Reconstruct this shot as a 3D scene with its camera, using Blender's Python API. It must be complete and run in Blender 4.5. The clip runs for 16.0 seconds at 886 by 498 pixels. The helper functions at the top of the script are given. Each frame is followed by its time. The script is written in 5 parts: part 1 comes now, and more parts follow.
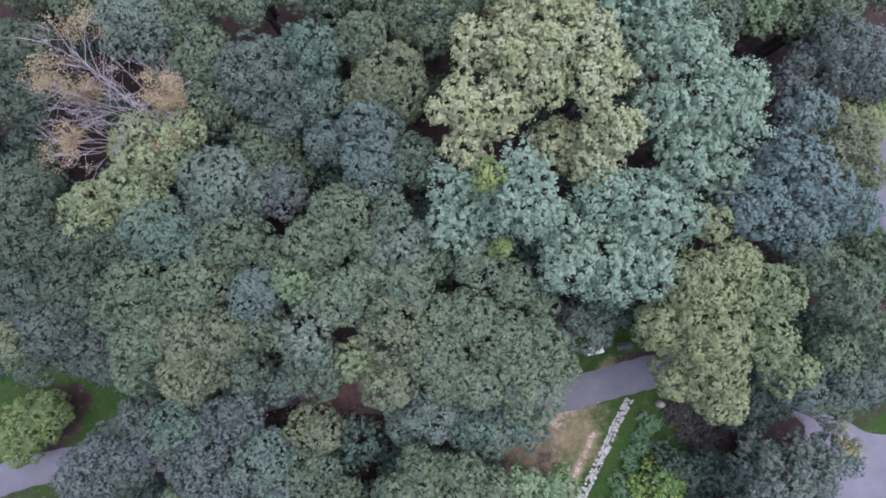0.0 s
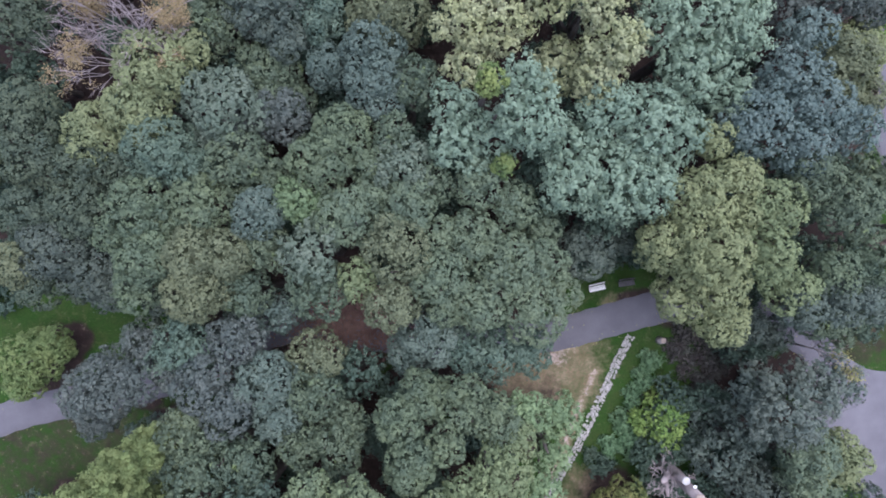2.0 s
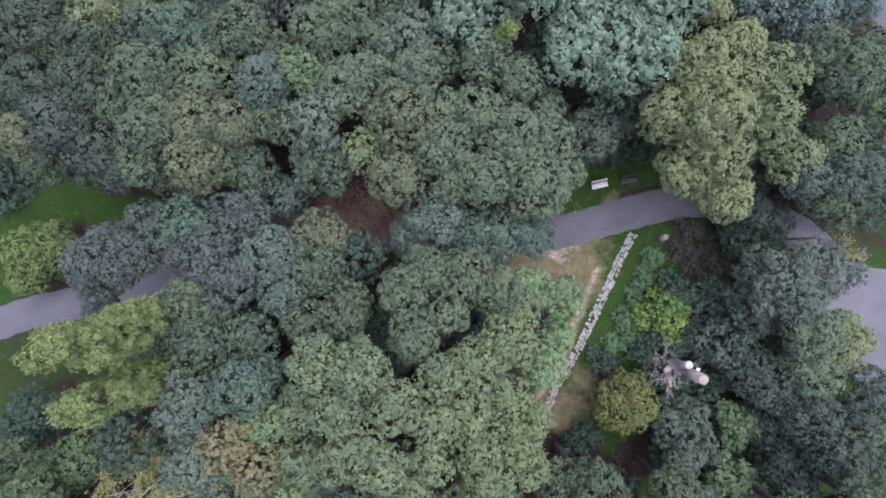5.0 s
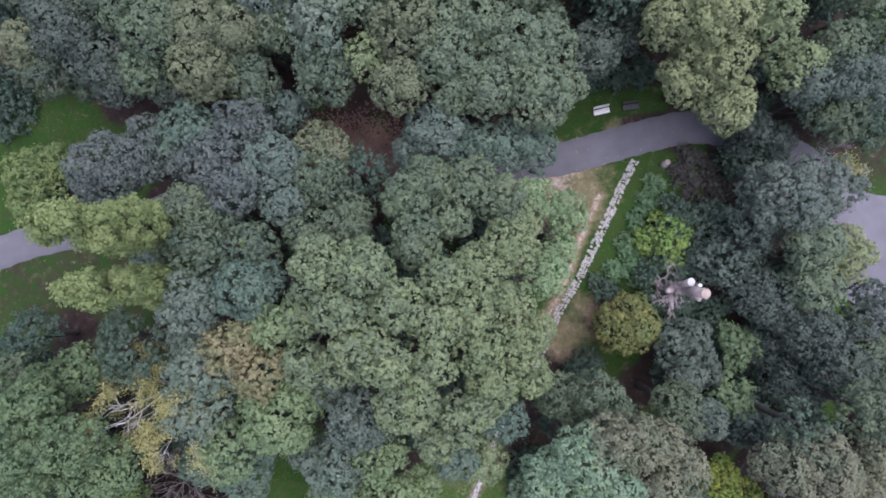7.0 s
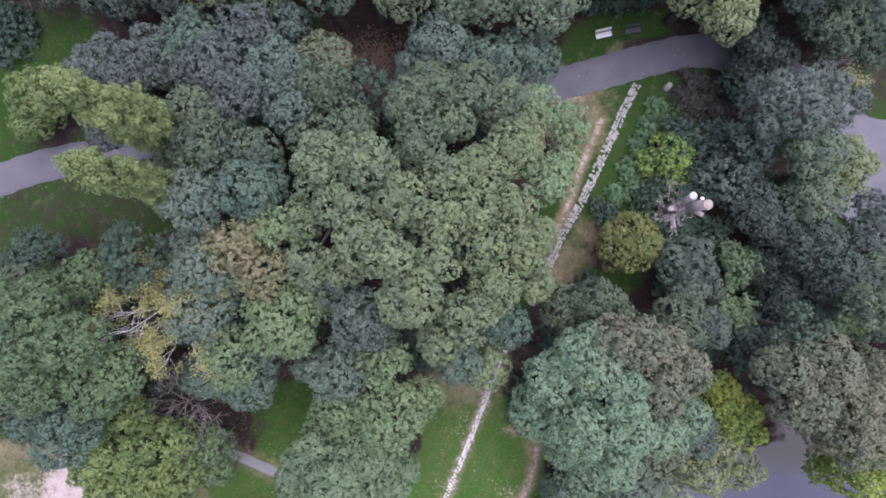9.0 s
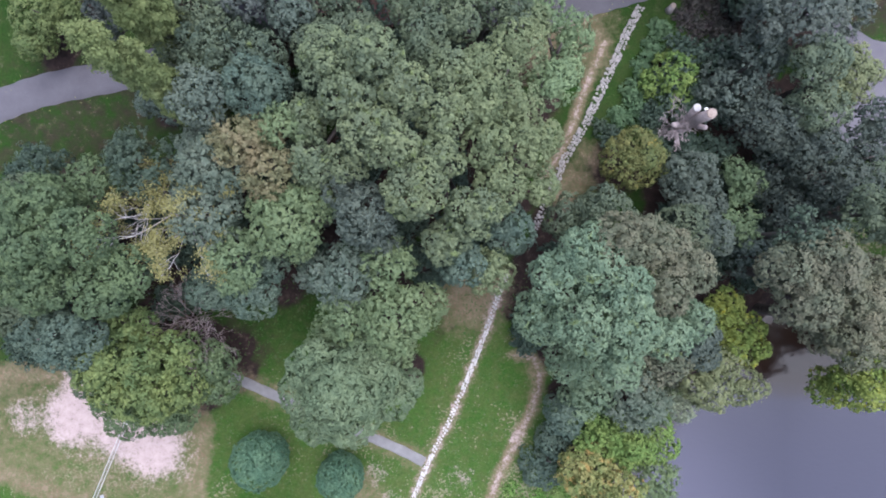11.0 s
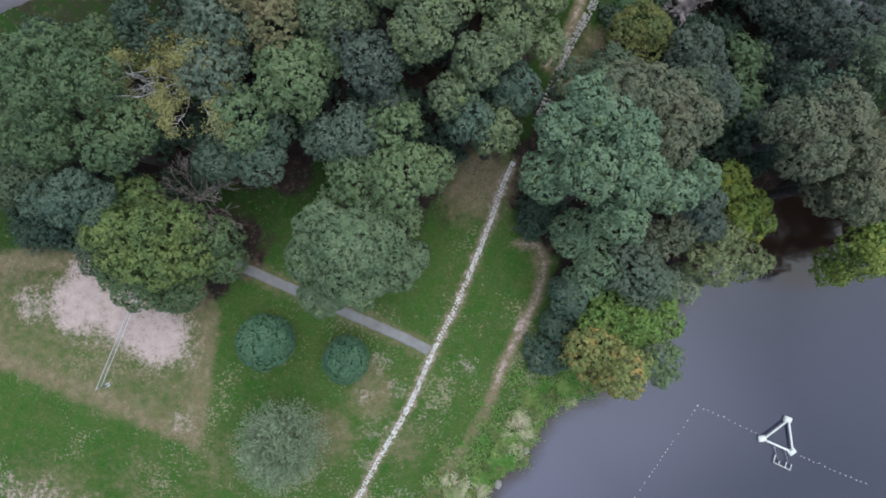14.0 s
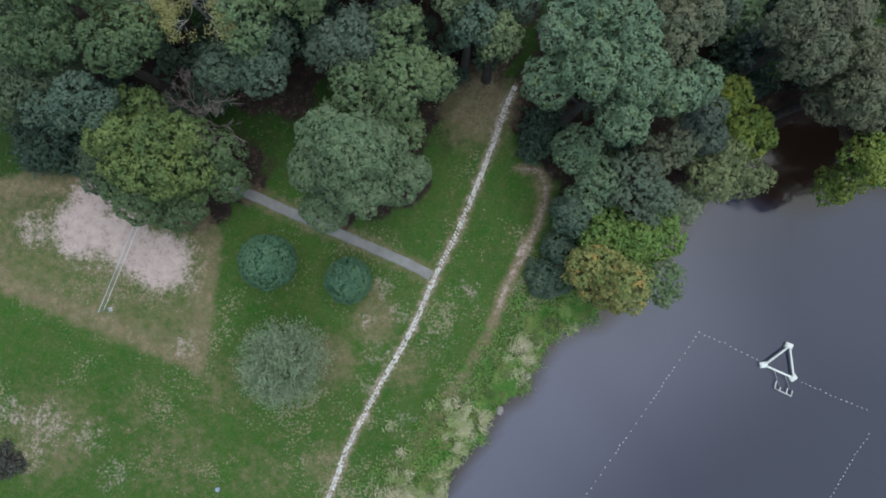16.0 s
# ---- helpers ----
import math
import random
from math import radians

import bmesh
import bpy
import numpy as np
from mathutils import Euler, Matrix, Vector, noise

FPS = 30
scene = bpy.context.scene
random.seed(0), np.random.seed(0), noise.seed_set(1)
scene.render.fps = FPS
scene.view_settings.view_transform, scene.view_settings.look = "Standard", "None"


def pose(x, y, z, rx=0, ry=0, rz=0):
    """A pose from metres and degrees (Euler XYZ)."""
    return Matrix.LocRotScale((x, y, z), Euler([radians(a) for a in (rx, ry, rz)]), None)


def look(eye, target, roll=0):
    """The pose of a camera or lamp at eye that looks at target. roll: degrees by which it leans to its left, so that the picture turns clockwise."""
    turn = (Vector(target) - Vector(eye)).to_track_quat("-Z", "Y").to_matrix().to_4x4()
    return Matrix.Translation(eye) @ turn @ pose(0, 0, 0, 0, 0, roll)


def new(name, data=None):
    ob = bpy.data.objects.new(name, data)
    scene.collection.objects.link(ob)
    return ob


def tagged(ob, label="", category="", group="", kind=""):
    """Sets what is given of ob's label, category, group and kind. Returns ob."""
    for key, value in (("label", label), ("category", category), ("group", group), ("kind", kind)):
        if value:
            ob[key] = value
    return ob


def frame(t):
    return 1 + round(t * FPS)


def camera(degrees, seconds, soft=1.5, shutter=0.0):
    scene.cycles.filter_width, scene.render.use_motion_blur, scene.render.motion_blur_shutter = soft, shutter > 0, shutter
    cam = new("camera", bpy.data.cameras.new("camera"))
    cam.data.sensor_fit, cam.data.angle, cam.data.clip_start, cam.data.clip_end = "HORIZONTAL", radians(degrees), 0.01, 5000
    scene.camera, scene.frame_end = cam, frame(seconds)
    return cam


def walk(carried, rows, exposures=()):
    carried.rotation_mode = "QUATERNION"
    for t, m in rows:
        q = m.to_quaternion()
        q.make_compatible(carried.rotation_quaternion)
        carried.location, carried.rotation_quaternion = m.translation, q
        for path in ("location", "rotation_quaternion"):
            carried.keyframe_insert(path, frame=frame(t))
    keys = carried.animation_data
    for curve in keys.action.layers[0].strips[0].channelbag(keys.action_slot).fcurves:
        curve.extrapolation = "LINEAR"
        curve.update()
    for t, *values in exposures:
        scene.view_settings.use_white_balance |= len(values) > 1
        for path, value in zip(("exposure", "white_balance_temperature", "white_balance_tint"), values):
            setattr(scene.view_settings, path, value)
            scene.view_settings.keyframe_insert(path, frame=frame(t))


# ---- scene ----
cam = camera(72.0, 16.0, 1.8)
METRES, EYE, TILT, LEAN, TURN = 62.0, 64.4, -90.0, 0.0, 0.0
ROWS = [
    (0.0, 0.0000, 0.00000, 0.0000, 0.000, 0.000, -0.00),
    (0.5, -0.0003, -0.00033, -0.0267, 0.036, 0.036, -0.01),
    (1.0, -0.0016, -0.00092, -0.0526, -0.000, -0.024, -0.01),
    (1.5, -0.0032, -0.00142, -0.0794, -0.060, -0.048, -0.01),
    (2.0, -0.0036, -0.00200, -0.1073, -0.024, -0.012, -0.03),
    (2.5, -0.0048, -0.00225, -0.1353, -0.060, 0.000, -0.04),
    (3.0, -0.0060, -0.00258, -0.1642, -0.072, 0.036, -0.04),
    (3.5, -0.0072, -0.00300, -0.1926, -0.096, -0.024, -0.05),
    (6.0, -0.0136, -0.00283, -0.3461, -0.228, 0.096, -0.08),
    (6.5, -0.0145, -0.00258, -0.3775, -0.228, 0.084, -0.09),
    (7.0, -0.0161, -0.00283, -0.4090, -0.288, 0.060, -0.09),
    (7.5, -0.0173, -0.00300, -0.4408, -0.300, 0.036, -0.09),
    (8.0, -0.0186, -0.00342, -0.4723, -0.336, -0.036, -0.10),
    (8.5, -0.0192, -0.00392, -0.5052, -0.312, -0.024, -0.11),
    (9.0, -0.0212, -0.00408, -0.5382, -0.372, -0.024, -0.12),
    (11.5, -0.0293, -0.00500, -0.7042, -0.444, -0.108, -0.20),
    (12.0, -0.0305, -0.00608, -0.7365, -0.432, -0.132, -0.21),
    (12.5, -0.0324, -0.00717, -0.7684, -0.468, -0.204, -0.22),
    (13.0, -0.0340, -0.00734, -0.8005, -0.480, -0.276, -0.23),
    (13.5, -0.0355, -0.00709, -0.8332, -0.480, -0.324, -0.24),
    (14.0, -0.0367, -0.00709, -0.8663, -0.456, -0.360, -0.23),
    (14.5, -0.0376, -0.00717, -0.8999, -0.456, -0.396, -0.23),
    (15.0, -0.0385, -0.00867, -0.9333, -0.456, -0.444, -0.22),
    (15.5, -0.0392, -0.01017, -0.9666, -0.468, -0.468, -0.21),
    (16.0, -0.0401, -0.00992, -0.9989, -0.480, -0.504, -0.20),
]
walk(cam, [(t, pose(0, 0, EYE, TILT, LEAN, TURN) @ pose(METRES * x, METRES * y, METRES * z, 90 + pitch, roll, yaw)) for t, x, y, z, yaw, pitch, roll in ROWS],
     exposures=[(0.0, 1.77, 5660, 20), (3.5, 1.74, 5800, 16), (9.0, 1.74, 5880, 22), (11.5, 1.75, 5850, 15), (12.5, 1.57, 5880, 12), (13.5, 1.20, 5950, 4), (14.5, 0.98, 5940, 2), (16.0, 0.84, 5980, -2)])

# ---- light: an even, overcast evening sky ----
world = bpy.data.worlds.new("sky")
scene.world = world
world.use_nodes = True
wn = world.node_tree
sky = wn.nodes.new("ShaderNodeTexSky")
sky.sky_type = "NISHITA"
sky.sun_disc = False
sky.sun_elevation, sky.sun_rotation = radians(75), radians(54)
sky.air_density, sky.dust_density = 1.0, 4.0
wn.nodes["Background"].inputs["Strength"].default_value = 0.055
wn.links.new(sky.outputs[0], wn.nodes["Background"].inputs["Color"])
sun_data = bpy.data.lights.new("sun", "SUN")
sun_data.energy, sun_data.angle, sun_data.color = 1.46, radians(84), (0.95, 0.97, 1.0)
sun = new("sun", sun_data)
sun.matrix_world = look((0, 0, 90), (-7, -5, 58))


# ---- materials ----
def material(name):
    m = bpy.data.materials.new(name)
    m.use_nodes = True
    nt = m.node_tree
    return m, nt, nt.nodes["Principled BSDF"]


def node(nt, kind, **values):
    n = nt.nodes.new(kind)
    for key, value in values.items():
        n.inputs[key].default_value = value
    return n


def noise_tex(nt, coord, scale, detail=4.0, rough=0.6):
    n = node(nt, "ShaderNodeTexNoise", Scale=scale, Detail=detail, Roughness=rough)
    nt.links.new(coord, n.inputs["Vector"])
    return n.outputs["Fac"]


def ramp(nt, fac, stops):
    r = nt.nodes.new("ShaderNodeValToRGB")
    while len(r.color_ramp.elements) < len(stops):
        r.color_ramp.elements.new(0.5)
    for e, (p, c) in zip(r.color_ramp.elements, stops):
        e.position, e.color = p, (*c, 1) if len(c) == 3 else c
    nt.links.new(fac, r.inputs["Fac"])
    return r.outputs["Color"]


def mix(nt, fac, a, b, mode="MIX"):
    n = nt.nodes.new("ShaderNodeMix")
    n.data_type, n.blend_type = "RGBA", mode
    for socket, value in ((n.inputs[0], fac), (n.inputs[6], a), (n.inputs[7], b)):
        if isinstance(value, (int, float)):
            socket.default_value = value
        elif isinstance(value, tuple):
            socket.default_value = (*value, 1)
        else:
            nt.links.new(value, socket)
    return n.outputs[2]


def maths(nt, op, a, b=0.0):
    n = nt.nodes.new("ShaderNodeMath")
    n.operation = op
    for i, value in enumerate((a, b)):
        if isinstance(value, (int, float)):
            n.inputs[i].default_value = value
        else:
            nt.links.new(value, n.inputs[i])
    return n.outputs[0]


def bump(nt, bsdf, height, strength, distance):
    b = node(nt, "ShaderNodeBump", Strength=strength, Distance=distance)
    nt.links.new(height, b.inputs["Height"])
    nt.links.new(b.outputs["Normal"], bsdf.inputs["Normal"])


def scaled(c, k):
    return tuple(min(1.0, v * k) for v in c)


def foliage(name, base, second, accent=0.0, accent_colour=(0.3, 0.2, 0.03), vary=0.25):
    """Leaves: varied leaf by leaf, spray by spray and tree by tree; a few turned leaves where accent is above 0."""
    m, nt, bsdf = material(name)
    geo = nt.nodes.new("ShaderNodeNewGeometry")
    info = nt.nodes.new("ShaderNodeObjectInfo")
    tex = nt.nodes.new("ShaderNodeTexCoord")
    shift = nt.nodes.new("ShaderNodeVectorMath")
    shift.operation = "ADD"
    nt.links.new(tex.outputs["Object"], shift.inputs[0])
    nt.links.new(info.outputs["Random"], shift.inputs[1])
    broad = noise_tex(nt, shift.outputs[0], 0.45, 3.0)
    fine = noise_tex(nt, shift.outputs[0], 1.6, 2.0)
    col = mix(nt, ramp(nt, broad, [(0.38, (0, 0, 0)), (0.64, (1, 1, 1))]), base, second)
    col = mix(nt, geo.outputs["Random Per Island"], scaled_socket(nt, col, 0.92), scaled_socket(nt, col, 1.08))
    col = mix(nt, 0.55, col, ramp(nt, fine, [(0.3, (0.68, 0.72, 0.72)), (0.7, (1.0, 0.99, 0.94))]), "MULTIPLY")
    col = mix(nt, info.outputs["Random"], mix(nt, vary, col, (0.82, 0.88, 0.93), "MULTIPLY"), mix(nt, vary, col, (1.16, 1.10, 0.98), "MULTIPLY"))
    if accent:
        patch = noise_tex(nt, shift.outputs[0], 0.8, 3.0)
        col = mix(nt, ramp(nt, patch, [(0.66 - 0.3 * accent, (0, 0, 0)), (0.74 - 0.2 * accent, (1, 1, 1))]), col, accent_colour)
    nt.links.new(col, bsdf.inputs["Base Color"])
    bsdf.inputs["Roughness"].default_value = 0.62
    bsdf.inputs["Specular IOR Level"].default_value = 0.16
    back = nt.nodes.new("ShaderNodeBsdfTranslucent")
    nt.links.new(col, back.inputs["Color"])
    both = nt.nodes.new("ShaderNodeMixShader")
    both.inputs[0].default_value = 0.14
    nt.links.new(bsdf.outputs[0], both.inputs[1])
    nt.links.new(back.outputs[0], both.inputs[2])
    nt.links.new(both.outputs[0], nt.nodes["Material Output"].inputs["Surface"])
    return m


def scaled_socket(nt, socket, k):
    return mix(nt, 1.0, socket, (k, k, k), "MULTIPLY")


def grained(name, low, high, scale, roughness=0.85, relief=0.3, depth=0.01, fine=9.0, metallic=0.0):
    """A mineral or wooden surface with two scales of variation."""
    m, nt, bsdf = material(name)
    tex = nt.nodes.new("ShaderNodeTexCoord")
    info = nt.nodes.new("ShaderNodeObjectInfo")
    a = noise_tex(nt, tex.outputs["Object"], scale, 5.0)
    b = noise_tex(nt, tex.outputs["Object"], scale * fine, 3.0)
    col = mix(nt, ramp(nt, a, [(0.3, (0, 0, 0)), (0.7, (1, 1, 1))]), low, high)
    col = mix(nt, 0.5, col, ramp(nt, b, [(0.25, (0.6, 0.6, 0.6)), (0.7, (1, 1, 1))]), "MULTIPLY")
    col = mix(nt, info.outputs["Random"], scaled_socket(nt, col, 0.8), scaled_socket(nt, col, 1.12))
    nt.links.new(col, bsdf.inputs["Base Color"])
    bsdf.inputs["Roughness"].default_value = roughness
    bsdf.inputs["Metallic"].default_value = metallic
    bump(nt, bsdf, b, relief, depth)
    return m


# species: leaf colours, label, category
SPECIES = {
    "g": ((0.089, 0.118, 0.081), (0.130, 0.160, 0.098), "tree with broad dense crown of grey-green leaves"),
    "g2": ((0.095, 0.127, 0.086), (0.140, 0.176, 0.104), "rounded crown of mid-green leaves in dense tufts"),
    "b": ((0.105, 0.140, 0.115), (0.140, 0.175, 0.140), "broad crown of bluish grey-green leaves"),
    "b2": ((0.088, 0.112, 0.092), (0.118, 0.144, 0.113), "dense crown of dusky blue-grey leaves"),
    "v": ((0.087, 0.105, 0.094), (0.119, 0.134, 0.119), "rounded crown of violet-grey leaves"),
    "t": ((0.191, 0.261, 0.186), (0.237, 0.310, 0.220), "pale teal-green feathery crown in flat lobes"),
    "t2": ((0.155, 0.223, 0.141), (0.205, 0.275, 0.168), "wide dome of blue-green leaves"),
    "p": ((0.287, 0.309, 0.159), (0.344, 0.362, 0.220), "tall pale yellow-green crown with open lobes"),
    "o": ((0.178, 0.205, 0.105), (0.236, 0.260, 0.130), "broad crown of olive-green leaves"),
    "f": ((0.125, 0.210, 0.105), (0.155, 0.240, 0.130), "low bright green leafy plant by the swale"),
    "m": ((0.146, 0.204, 0.106), (0.191, 0.250, 0.130), "tree with fresh green leafy crown"),
    "l2": ((0.150, 0.188, 0.098), (0.200, 0.238, 0.120), "large domed crown of warm light green leaves"),
    "pop": ((0.160, 0.205, 0.080), (0.212, 0.252, 0.104), "slender column of yellow-green leaves"),
}
SPECIES.update({
    "l": ((0.132, 0.167, 0.102), (0.194, 0.234, 0.124), "large domed crown of light green leaves"),
    "y": ((0.130, 0.218, 0.062), (0.208, 0.282, 0.080), "small tree with yellow-green leafy crown"),
    "y2": ((0.104, 0.152, 0.058), (0.205, 0.250, 0.084), "warm green leafy crown with lighter tips"),
    "yy": ((0.165, 0.235, 0.060), (0.265, 0.300, 0.072), "bright yellow-green crown over the water"),
    "d": ((0.087, 0.114, 0.099), (0.121, 0.150, 0.124), "dark blue-green dense crown"),
    "k": ((0.064, 0.097, 0.073), (0.084, 0.119, 0.088), "low dark green undergrowth crown"),
    "r": ((0.195, 0.200, 0.108), (0.250, 0.215, 0.125), "grey-green crown with browning tips"),
    "r2": ((0.136, 0.154, 0.100), (0.188, 0.184, 0.122), "grey-green crown touched with brown"),
    "s2": ((0.140, 0.195, 0.112), (0.185, 0.242, 0.138), "round lawn tree with silvery green leaves"),
    "s": ((0.125, 0.165, 0.122), (0.165, 0.200, 0.152), "tree with silvery green leafy crown"),
    "w": ((0.205, 0.262, 0.155), (0.275, 0.330, 0.210), "loose round tree of silver-grey wand-like shoots"),
    "a": ((0.200, 0.250, 0.092), (0.310, 0.300, 0.115), "crown turning orange and yellow by the water"),
    "a2": ((0.115, 0.145, 0.055), (0.165, 0.165, 0.060), "small tree with olive crown turning yellow"),
})
SPECIES.update({
    "q": ((0.088, 0.170, 0.108), (0.125, 0.215, 0.128), "clipped round blue-green shrub on the lawn"),
    "u": ((0.100, 0.082, 0.080), (0.115, 0.118, 0.100), "low dark red-brown shrub"),
    "go": ((0.123, 0.141, 0.084), (0.160, 0.177, 0.102), "broad crown of dull olive-green leaves"),
    "bg": ((0.092, 0.135, 0.104), (0.125, 0.168, 0.122), "rounded crown of cool green leaves"),
    "bt": ((0.115, 0.158, 0.142), (0.150, 0.192, 0.168), "broad crown of blue-green leaves in flat sprays"),
    "bk": ((0.109, 0.138, 0.120), (0.152, 0.177, 0.147), "dusky blue-green crown beside the asphalt yard"),
    "l3": ((0.150, 0.215, 0.115), (0.200, 0.270, 0.140), "bright fresh green crown beside the swale"),
    "gk": ((0.093, 0.135, 0.072), (0.135, 0.185, 0.088), "broad dense crown of mid-green leaves with yellowish tips"),
    "gd": ((0.066, 0.088, 0.064), (0.096, 0.119, 0.078), "dense crown of dark grey-green leaves"),
    "b2d": ((0.070, 0.089, 0.076), (0.094, 0.115, 0.092), "dense crown of dark dusky leaves"),
    "gl": ((0.114, 0.150, 0.102), (0.165, 0.203, 0.122), "rounded crown of light grey-green leaves"),
    "ys": ((0.124, 0.171, 0.065), (0.180, 0.221, 0.083), "broad low tree with yellow-green leafy crown"),
    "w2": ((0.220, 0.260, 0.180), (0.280, 0.320, 0.220), "pale silvery bush over the water's edge"),
})
LEAVES = {key: foliage("leaves_" + key, a, b, {"a": 0.36, "a2": 0.1, "yy": 0.2, "g": 0.06, "l": 0.22, "m": 0.06, "t2": 0.16}.get(key, 0.0), {"a": (0.44, 0.31, 0.11), "yy": (0.34, 0.31, 0.03), "a2": (0.24, 0.20, 0.05)}.get(key, (0.145, 0.190, 0.070)), 0.55 if key in ("g", "g2", "b", "m", "k", "d") else 0.25) for key, (a, b, _) in SPECIES.items()}
LEAVES["orange"] = foliage("leaves_orange", (0.30, 0.22, 0.12), (0.40, 0.31, 0.18))
LEAVES["gold"] = foliage("leaves_gold", (0.27, 0.255, 0.095), (0.34, 0.32, 0.14))
LEAVES["litter"] = foliage("leaves_litter", (0.125, 0.072, 0.064), (0.200, 0.122, 0.102))
LEAVES["reed"] = foliage("leaves_reed", (0.66, 0.58, 0.42), (0.32, 0.40, 0.15))
LEAVES["rough"] = foliage("leaves_rough", (0.13, 0.29, 0.060), (0.27, 0.36, 0.120))
LEAVES["weed"] = foliage("leaves_weed", (0.30, 0.22, 0.13), (0.24, 0.23, 0.10))
TURF = foliage("turf_blades", (0.045, 0.110, 0.025), (0.085, 0.130, 0.045))
BARK = grained("bark", (0.055, 0.045, 0.040), (0.12, 0.10, 0.09), 1.5, 0.9, 0.6, 0.03)
BARE_WOOD = grained("bare_wood", (0.27, 0.235, 0.23), (0.42, 0.38, 0.37), 1.2, 0.85, 0.4, 0.01)
PINK_WOOD = grained("weathered_wood", (0.30, 0.245, 0.245), (0.46, 0.39, 0.385), 1.2, 0.85, 0.4, 0.01)
CUT_WOOD = grained("cut_wood", (0.25, 0.19, 0.16), (0.38, 0.31, 0.26), 3.0, 0.8, 0.2, 0.005)
DRY_TWIG = grained("dry_twig", (0.21, 0.165, 0.16), (0.33, 0.27, 0.265), 2.0, 0.9)
PALE_STONE = grained("pale_stone", (0.44, 0.41, 0.39), (0.76, 0.73, 0.70), 0.9, 0.9, 0.5, 0.02, 6.0)
PALE_BARK = grained("pale_bark", (0.46, 0.43, 0.43), (0.66, 0.63, 0.62), 1.2, 0.8, 0.3, 0.01)
DARK_STONE = grained("dark_stone", (0.05, 0.048, 0.05), (0.13, 0.12, 0.12), 2.0, 0.6, 0.5, 0.02, 6.0)
STONE = grained("swale_stone", (0.24, 0.22, 0.21), (0.47, 0.44, 0.42), 0.9, 0.9, 0.5, 0.02, 6.0)
ASPHALT = grained("asphalt", (0.108, 0.101, 0.117), (0.148, 0.139, 0.158), 0.35, 0.88, 0.25, 0.004, 40.0)
GRAVEL = grained("gravel", (0.24, 0.23, 0.23), (0.34, 0.33, 0.33), 0.8, 0.95, 0.5, 0.01, 30.0)
WHITE_PAINT = grained("white_paint", (0.70, 0.70, 0.68), (0.82, 0.82, 0.80), 1.5, 0.45, 0.1, 0.002)
PALE_WOOD = grained("pale_wood", (0.70, 0.66, 0.63), (0.80, 0.78, 0.76), 2.0, 0.75, 0.3, 0.004)
DARK_WOOD = grained("dark_wood", (0.05, 0.045, 0.05), (0.09, 0.08, 0.085), 2.0, 0.75, 0.3, 0.004)
STEEL = grained("galvanised_steel", (0.40, 0.40, 0.42), (0.55, 0.55, 0.57), 2.0, 0.45, 0.1, 0.002, 9.0, 0.7)
PALE_BLUE = grained("pale_blue_plastic", (0.36, 0.42, 0.55), (0.48, 0.54, 0.66), 3.0, 0.5, 0.1, 0.002)
NET_CORD = grained("net_cord", (0.30, 0.30, 0.30), (0.45, 0.45, 0.45), 3.0, 0.8)


